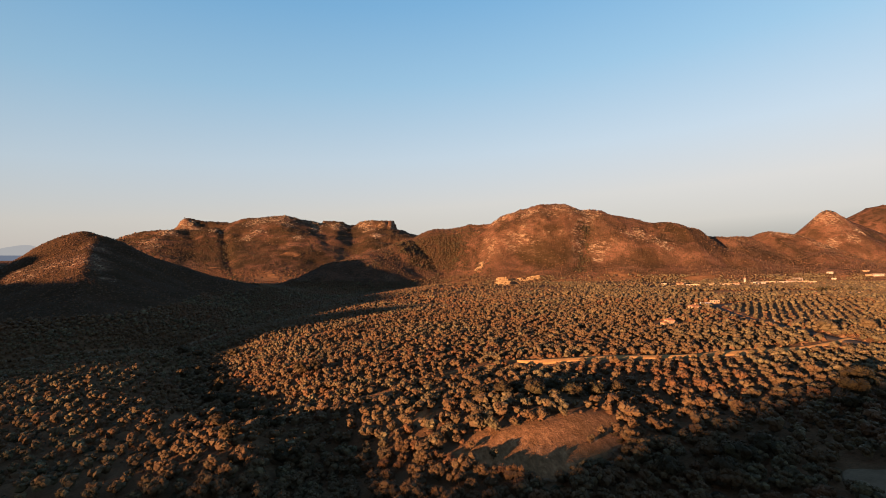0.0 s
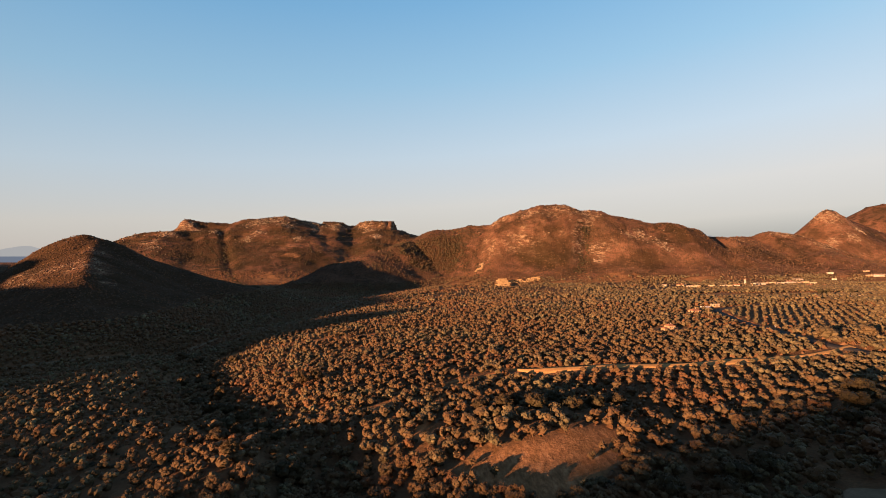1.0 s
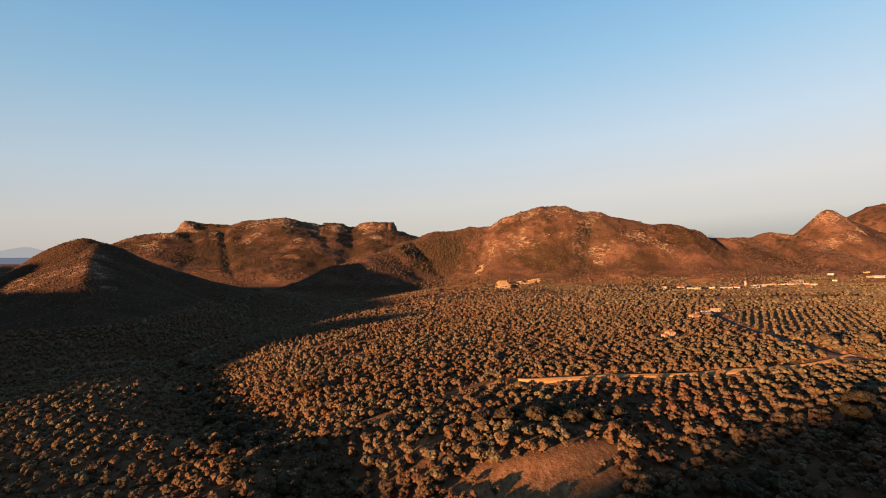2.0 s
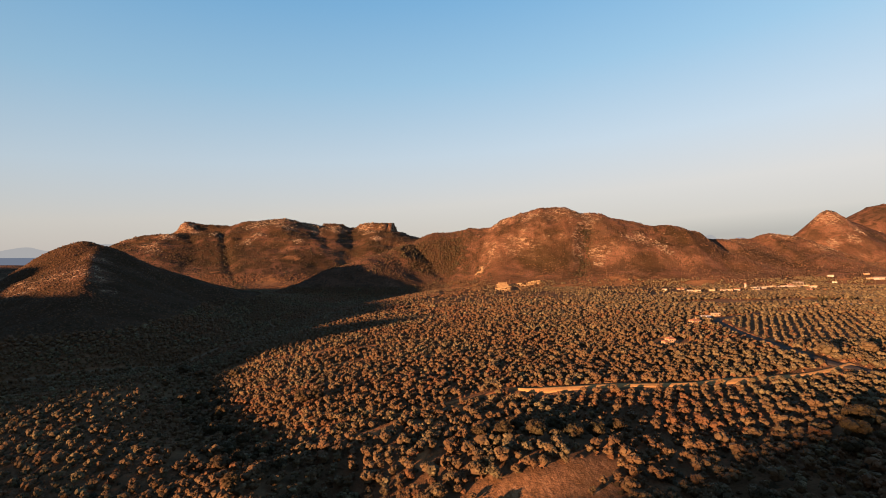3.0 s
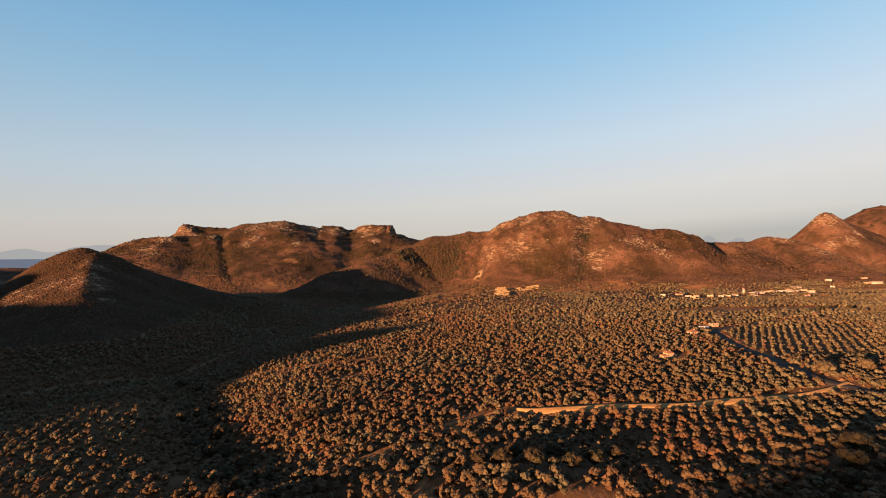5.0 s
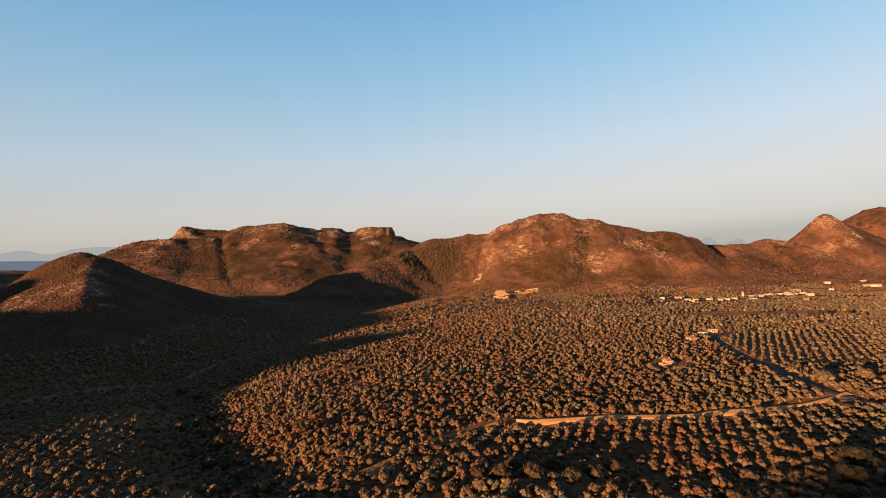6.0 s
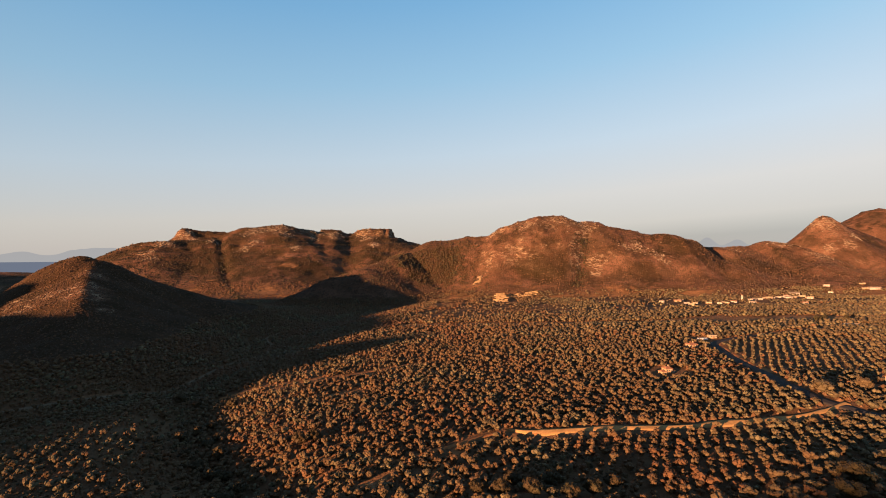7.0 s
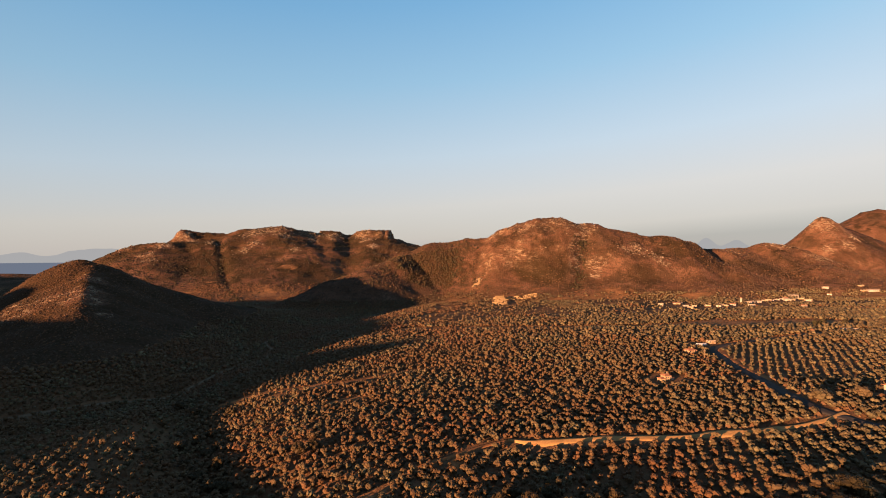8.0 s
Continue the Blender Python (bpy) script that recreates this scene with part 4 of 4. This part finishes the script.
def wall_box(x, y, z, w, h, nx, ny, out):
    if ny:
        return box_bm((x - w / 2, x + w / 2, min(y - 0.05 * ny, y + out * ny), max(y - 0.05 * ny, y + out * ny), z - h / 2, z + h / 2))
    return box_bm((min(x - 0.05 * nx, x + out * nx), max(x - 0.05 * nx, x + out * nx), y - w / 2, y + w / 2, z - h / 2, z + h / 2))


def stand(root, x, y, turn, sink=0.3):
    root.matrix_basis = Matrix.Translation((x, y, float(land(x, y)) - sink)) @ Matrix.Rotation(radians(turn), 4, "Z")
    return root


def house(label, x, y, turn, w, d, h, wall, roof, rise=1.3, flat=False, group="village houses", hip=0.0, cols=3, rows=1):
    root = tagged(new("house"), label, "house", group)
    part("wall", box_bm((-w / 2, w / 2, -d / 2, d / 2, -1.2, h + 0.3)), wall, root)
    if flat:
        part("roof", box_bm((-w / 2 - 0.15, w / 2 + 0.15, -d / 2 - 0.15, d / 2 + 0.15, h + 0.3, h + 0.5), (-w / 2 - 0.15, w / 2 + 0.15, -d / 2 - 0.15, -d / 2 + 0.1, h + 0.5, h + 0.95)), roof, root)
    else:
        bm = gable_bm(w, d, h + 0.3, rise, 0.45, hip)
        part("roof", bm, roof, root)
        if not hip:
            g = bmesh.new()
            for sx in (-w / 2 + 0.01, w / 2 - 0.01):
                v = [g.verts.new(c) for c in ((sx, -d / 2, h + 0.3), (sx, d / 2, h + 0.3), (sx, 0, h + 0.3 + rise * 0.92))]
                g.faces.new(v)
            part("gable", g, wall, root)
        part("chimney", box_bm((w * 0.22, w * 0.22 + 0.7, 0.6, 1.3, h + 0.3, h + rise + 1.3)), wall, root)
    for r in range(rows):
        for k in range(cols):
            wx = (k + 0.5) / cols * w - w / 2
            if r == 0 and k == cols // 2:
                part("door", wall_box(wx, -d / 2, 1.3, 1.1, 2.1, 0, -1, 0.08), WOOD, root)
            else:
                window(root, wx, -d / 2, 1.9 + 2.9 * r, 1.1, 1.2, 0, -1)
        window(root, -w / 2, 0, 1.9 + 2.9 * r, 1.1, 1.2, -1, 0)
    return stand(root, x, y, turn)


# the farmhouse in the grove: two wings with hipped roofs, and a porch
farm = tagged(new("farmhouse"), "cream farmhouse with red hipped tile roofs among olive trees", "house")
part("wall", box_bm((-3.2, 5.0, -3.8, 3.8, -1.5, 5.6)), PLASTER_WARM, farm)
bm = gable_bm(8.2, 7.6, 5.6, 1.9, 0.5, 3.0)
bmesh.ops.translate(bm, verts=bm.verts, vec=(0.9, 0, 0))
part("roof", bm, ROOF, farm, "red clay tile roof")
part("wing", box_bm((-8.6, -3.2, -4.6, 2.4, -1.5, 3.0)), PLASTER_WARM, farm)
bm = gable_bm(5.4, 7.0, 3.0, 1.3, 0.5, 2.0)
bmesh.ops.translate(bm, verts=bm.verts, vec=(-5.9, -1.1, 0))
part("wing_roof", bm, ROOF, farm, "red clay tile roof")
part("side_room", box_bm((5.0, 8.4, -3.2, 2.4, -1.5, 3.1)), PLASTER, farm)
bm = gable_bm(3.4, 5.6, 3.1, 0.9, 0.4, 1.5)
bmesh.ops.translate(bm, verts=bm.verts, vec=(6.7, -0.4, 0))
part("side_roof", bm, ROOF, farm, "red clay tile roof")
part("chimney", box_bm((2.4, 3.1, 0.6, 1.3, 6.2, 8.3), (2.25, 3.25, 0.45, 1.45, 8.3, 8.5)), PLASTER, farm)
for wx, wz in ((-1.6, 4.2), (1.0, 4.2), (3.6, 4.2), (-1.6, 1.6), (3.6, 1.6)):
    window(farm, wx, -3.8, wz, 1.1, 1.3, 0, -1)
window(farm, -5.9, -4.6, 1.6, 1.3, 1.2, 0, -1)
window(farm, -3.2, 0.5, 4.2, 1.0, 1.2, -1, 0)
part("door", wall_box(1.0, -3.8, 1.1, 1.2, 2.2, 0, -1, 0.1), WOOD, farm)
stand(farm, 140, 298, 12)
farm.scale = (0.56, 0.56, 0.56)

# the shed by the road: a white plastic tunnel with hoops, and an ochre lean-to
tunnel = tagged(new("plastic_tunnel"), "white plastic tunnel shed beside the asphalt road", "shed")
bm = bmesh.new()
arc = [(3.0 * math.cos(math.pi * k / 10), 2.7 * math.sin(math.pi * k / 10)) for k in range(11)]
ends = [[bm.verts.new((x, y, z)) for y, z in arc] for x in (-6, 6)]
for k in range(10):
    bm.faces.new((ends[0][k], ends[0][k + 1], ends[1][k + 1], ends[1][k]))
bm.faces.new(ends[0][::-1]), bm.faces.new(ends[1])
part("cover", bm, WHITE, tunnel)
for x in (-6.05, -3, 0, 3, 6.05):
    bm = bmesh.new()
    inner = [[bm.verts.new((x + dx, y * s, z * s)) for y, z in arc] for dx, s in ((-0.06, 1.01), (0.06, 1.01), (0.06, 1.04), (-0.06, 1.04))]
    for a, b in zip(inner, inner[1:] + inner[:1]):
        for k in range(10):
            bm.faces.new((a[k], a[k + 1], b[k + 1], b[k]))
    part("hoop", bm, METAL, tunnel)
part("door", wall_box(-6, 0, 1.0, 1.6, 2.0, -1, 0, 0.08), GREYBLUE, tunnel)
stand(tunnel, 217, 398, 8, 0.1)
tunnel.scale = (0.65, 0.65, 0.6)
house("low ochre store with flat roof beside the plastic tunnel", 228, 403, 8, 6, 4, 2.3, PLASTER_WARM, ROOF_PALE, flat=True, group="farm buildings")
house("small cottage with red tile roof hidden among olive trees", 195, 373, 14, 7, 5, 2.2, PLASTER_WARM, ROOF, 1.1, group="farm buildings", hip=2.0)
house("white two-storey house with red hipped roof beside the orchard", 238, 249, 20, 8, 7, 4.6, PLASTER, ROOF, 2.0, group="farm buildings", hip=3.0, cols=3, rows=2)
house("long white hall with flat roof at the orchard edge", 374, 437, 5, 12, 6, 1.9, PLASTER, ROOF_PALE, flat=True, group="farm buildings", cols=5)

# the village at the foot of the hill
lot = random.Random(41)
for k, (hx, hy) in enumerate(VILLAGE):
    flat = lot.random() < 0.8
    w = lot.uniform(6.5, 10)
    house("white village house with %s" % ("flat roof" if flat else "red tile roof"), hx + lot.uniform(-3, 3), hy + lot.uniform(-3, 3), lot.uniform(-25, 25) - 20, w, lot.uniform(5.5, 7), lot.choice((1.9, 2.1, 2.7)),
          lot.choice((PLASTER, PLASTER, PLASTER_WARM)), ROOF_PALE if flat else lot.choice((ROOF, ROOF_PALE, ROOF_PALE)), 1.2, flat, cols=3)
for hx, hy, w, d, h in ((640, 868, 15, 8, 2.8), (810, 893, 18, 7, 2.6)):
    house("long pale workshop hall at the village edge", hx, hy, -18, w, d, h, PLASTER, ROOF_PALE, 1.6, group="workshop halls", cols=6)
tower = tagged(new("bell_tower"), "slender white bell tower in the village", "tower")
part("shaft", box_bm((-1.6, 1.6, -1.6, 1.6, -1, 11)), PLASTER, tower)
part("belfry", box_bm(*[(sx - 0.35, sx + 0.35, sy - 0.35, sy + 0.35, 11, 13.4) for sx in (-1.2, 1.2) for sy in (-1.2, 1.2)]), PLASTER, tower)
bm = bmesh.new()
v = [bm.verts.new(c) for c in ((-1.9, -1.9, 13.4), (1.9, -1.9, 13.4), (1.9, 1.9, 13.4), (-1.9, 1.9, 13.4), (0, 0, 15.6))]
for f in ((0, 1, 4), (1, 2, 4), (2, 3, 4), (3, 0, 4), (3, 2, 1, 0)):
    bm.faces.new([v[k] for k in f])
part("cap", bm, ROOF, tower)
stand(tower, 480, 764, -15)
tower.scale = (0.72, 0.72, 0.72)

# ---- the small quarry: benches of squared ochre stone in the foot of the hill ----
quarry = tagged(new("quarry"), "stepped ochre stone quarry cut into the hill foot", "quarry")
block = box_bm((-2.4, 2.4, -1.3, 1.3, -1.2, 1.6))
bmesh.ops.bevel(block, geom=block.edges[:], offset=0.18, segments=1, affect="EDGES")
block_mesh = bpy.data.meshes.new("stone_block")
block.to_mesh(block_mesh)
block.free()
block_mesh.materials.append(QUARRY)
pit = random.Random(9)


def stone_at(x, y, lift, s):
    ob = new("stone_block", block_mesh)
    ob.parent = quarry
    ob.matrix_basis = Matrix.Translation((x, y, float(land(x, y)) + lift)) @ Matrix.Rotation(pit.uniform(-0.25, 0.25), 4, "Z") @ Matrix.Diagonal((s * pit.uniform(0.7, 1.2), s, s * pit.uniform(0.8, 1.2), 1))


for row in range(9):
    for k in range(9):
        if abs(k - 4) < 4.6 - 0.25 * row and pit.random() < 0.88:
            stone_at(92 + k * 3.0 + row * 0.6 + pit.uniform(-0.6, 0.6), 836 + row * 5.6 + abs(k - 4) * 0.9, 0.6 + row * 1.25, pit.uniform(0.6, 0.85))
for k in range(24):
    for row in range(3):
        if pit.random() < 0.85:
            stone_at(104 + k * 3.3 + pit.uniform(-0.6, 0.6), 892 + row * 4 + k * 0.25, 1.6 + row * 1.2, pit.uniform(0.55, 0.85))
scar = tagged(new("cliff_scar"), "bright ochre rock scar above the quarry", "rock")
bm = bmesh.new()
bmesh.ops.create_grid(bm, x_segments=10, y_segments=10, size=1)
for v in bm.verts:
    u, w = v.co.x, v.co.y
    x, y = 78 + u * (11 - 8 * (w + 1) / 2) + w * 4, 1012 + w * 14
    v.co = (x, y, float(land(x, y)) + 1.0 + 1.6 * float(fbm(np.array(x), np.array(y), 7.0, 3, 55)) - 1.6 * max(abs(u), abs(w)) ** 4)
part("rock_face", bm, QUARRY, scar)


# ---- large single trees ----
def broad_tree(label, x, y, height, spread, leaf, seed, sprays=800, size=0.26, low=0.9, lobes=14):
    root = tree_kind("broad_tree", label, seed, leaf, size, height, spread, lobes, sprays, low)
    root["group"], root["category"] = "large trees", "tree"
    root.matrix_basis = Matrix.Translation((x, y, float(land(x, y))))


gully_trees = [(-75 + 8 * math.sin(k * 2.1) - 4.2 * (k - 8), 172 + 5 * math.cos(k * 1.7) + 6.5 * (k - 8), 5.0 + 1.6 * math.sin(k * 1.3), 3.3 + 0.6 * math.sin(k * 2.9)) for k in range(24)]
for k, (x, y, h, w) in enumerate((*gully_trees, *DARK_TREES, (120, 140, 7.0, 4.5), (112, 132, 5.5, 3.5), (130, 150, 8.0, 5.0), (64, 104, 5.5, 4.0), (58, 98, 5.0, 3.6),
                                  (72, 108, 5.5, 3.8), (47, 100, 4.6, 3.4), (-64, 217, 8.0, 3.6), (-58, 220, 7.0, 3.0), (-155, 305, 7.0, 4.0), (-172, 318, 8.0, 4.4), (-130, 300, 6.0, 4.0))):
    broad_tree("broad dark green tree with dense spreading crown", x, y, h, w, LEAF_GREEN, 500 + k)
for k, (x, y, h, w) in enumerate(((188, 236, 6.5, 4.6), (212, 240, 7.0, 4.2), (-164, 285, 4.5, 2.6), (222, 214, 7.5, 4.2))):
    broad_tree("round yellow-green tree lit by the low sun", x, y, h, w, LEAF, 540 + k)

# young olives standing in the straw of the clearing
for k, (x, y, sc) in enumerate(((12, 113, 0.72), (7, 119, 0.62), (-1, 121, 0.8), (3, 127, 0.95), (14, 126, 0.7), (24, 129, 0.7), (33, 131, 0.6), (36, 117, 0.65), (-6, 116, 0.6), (40, 121, 0.7), (-2, 112, 0.55), (10, 134, 0.9))):
    root = tree_kind("young_olive", "small grey-green olive tree standing in dry straw", 600 + k, LEAF, 0.16, 3.7, 2.1, 9, 520, 0.5)
    root["group"] = "young olives"
    root.matrix_basis = Matrix.Translation((x, y, float(land(x, y)))) @ Matrix.Scale(sc, 4)

# dry grass of the clearing, with a few darker weeds
tx, ty = rng.uniform(-6, 50, 9000), rng.uniform(96, 134, 9000)
k = (bare(tx, ty) > 0.45) & (fbm(tx, ty, 5.0, 3, 71) + rng.uniform(-0.6, 0.6, len(tx)) > 0.0)
tx, ty = tx[k], ty[k]
tw = rng.uniform(0.06, 0.16, len(tx))
scattered("dry_grass", "dry straw-coloured grass tufts of the clearing", tx, ty, tw, tw * rng.uniform(0.3, 0.7, len(tx)), CLUMP, CLUMP_F, STRAW, category="grass")

# bushes and boulders that edge the far field road
for k, (x, y) in enumerate(((372, 470), (380, 474), (398, 470), (405, 476), (365, 466))):
    broad_tree("dark cypress-like tree beside the long hall", x, y, 8.0, 3.0, LEAF_GREEN, 560 + k, 120, 0.4, 0.4, 9)

# ---- gravel pad with marker posts ----
def pad(cx, cy, r):
    bm = bmesh.new()
    rings = []
    for f, up in ((1.08, -0.6), (1.0, 0.22), (0.6, 0.3), (0.25, 0.32)):
        ring = []
        for k in range(28):
            a = 2 * math.pi * k / 28
            q = r * f * (1 + 0.12 * math.sin(3 * a + 1) + 0.05 * math.sin(7 * a))
            x, y = cx + q * math.cos(a), cy + q * 0.8 * math.sin(a)
            ring.append(bm.verts.new((x, y, float(land(x, y)) + up)))
        rings.append(ring)
    for a, b in zip(rings[:-1], rings[1:]):
        for k in range(28):
            bm.faces.new((a[k], a[(k + 1) % 28], b[(k + 1) % 28], b[k]))
    bm.faces.new(rings[-1])
    me = bpy.data.meshes.new("gravel_pad")
    bm.to_mesh(me)
    bm.free()
    me.materials.append(GRAVEL)
    return tagged(new("gravel_pad", me), "pale grey gravel pad in the shade", "ground", kind="structure")


pad(89, 92, 10)
bm = box_bm((-0.09, 0.09, -0.09, 0.09, -0.3, 0.95), (-0.13, 0.13, -0.13, 0.13, 0.95, 1.05))
post_mesh = bpy.data.meshes.new("marker_post")
bm.to_mesh(post_mesh)
bm.free()
post_mesh.materials.append(WHITE)
for k in range(8):
    x, y = 86 + (k % 4) * 1.9 + 0.3 * (k // 4), 89 + (k // 4) * 2.2 + 0.4 * math.sin(k * 2.3)
    ob = tagged(new("marker_post", post_mesh), "short white marker post on the gravel pad", "post", "marker posts")
    ob.location = (x, y, float(land(x, y)) + 0.3)

# ---- utility poles ----
def utility_pole(x, y, h, turn):
    root = tagged(new("utility_pole"), "grey wooden utility pole with a short cross-arm", "pole", "utility poles")
    bm = bmesh.new()
    bmesh.ops.create_cone(bm, cap_ends=True, segments=10, radius1=0.17, radius2=0.11, depth=h + 0.8, matrix=Matrix.Translation((0, 0, h / 2 - 0.4)))
    part("pole", bm, WOOD, root)
    part("cross_arm", box_bm((-1.0, 1.0, -0.17, -0.07, h - 0.7, h - 0.58)), WOOD, root)
    for dx in (-0.85, 0.0, 0.85):
        bm = bmesh.new()
        bmesh.ops.create_cone(bm, cap_ends=True, segments=8, radius1=0.07, radius2=0.045, depth=0.22, matrix=Matrix.Translation((dx, -0.12, h - 0.47)))
        part("insulator", bm, WHITE, root)
    root.matrix_basis = Matrix.Translation((x, y, float(land(x, y)))) @ Matrix.Rotation(radians(turn), 4, "Z")


for x, y, h, turn in ((191, 346, 8, -10),):
    utility_pole(x, y, h, turn)

# white marker stones along the asphalt road
bm = box_bm((-0.35, 0.35, -0.3, 0.3, -0.2, 0.9), (-0.25, 0.25, -0.2, 0.2, 0.9, 1.2))
stone_mesh = bpy.data.meshes.new("roadside_marker")
bm.to_mesh(stone_mesh)
bm.free()
stone_mesh.materials.append(WHITE)
for x, y in ((200, 290), (197, 271), (197, 246), (203, 216)):
    ob = tagged(new("roadside_marker", stone_mesh), "small white painted marker stone at the roadside", "marker", "roadside markers")
    ob.location = (x, y, float(land(x, y)) + 0.1)
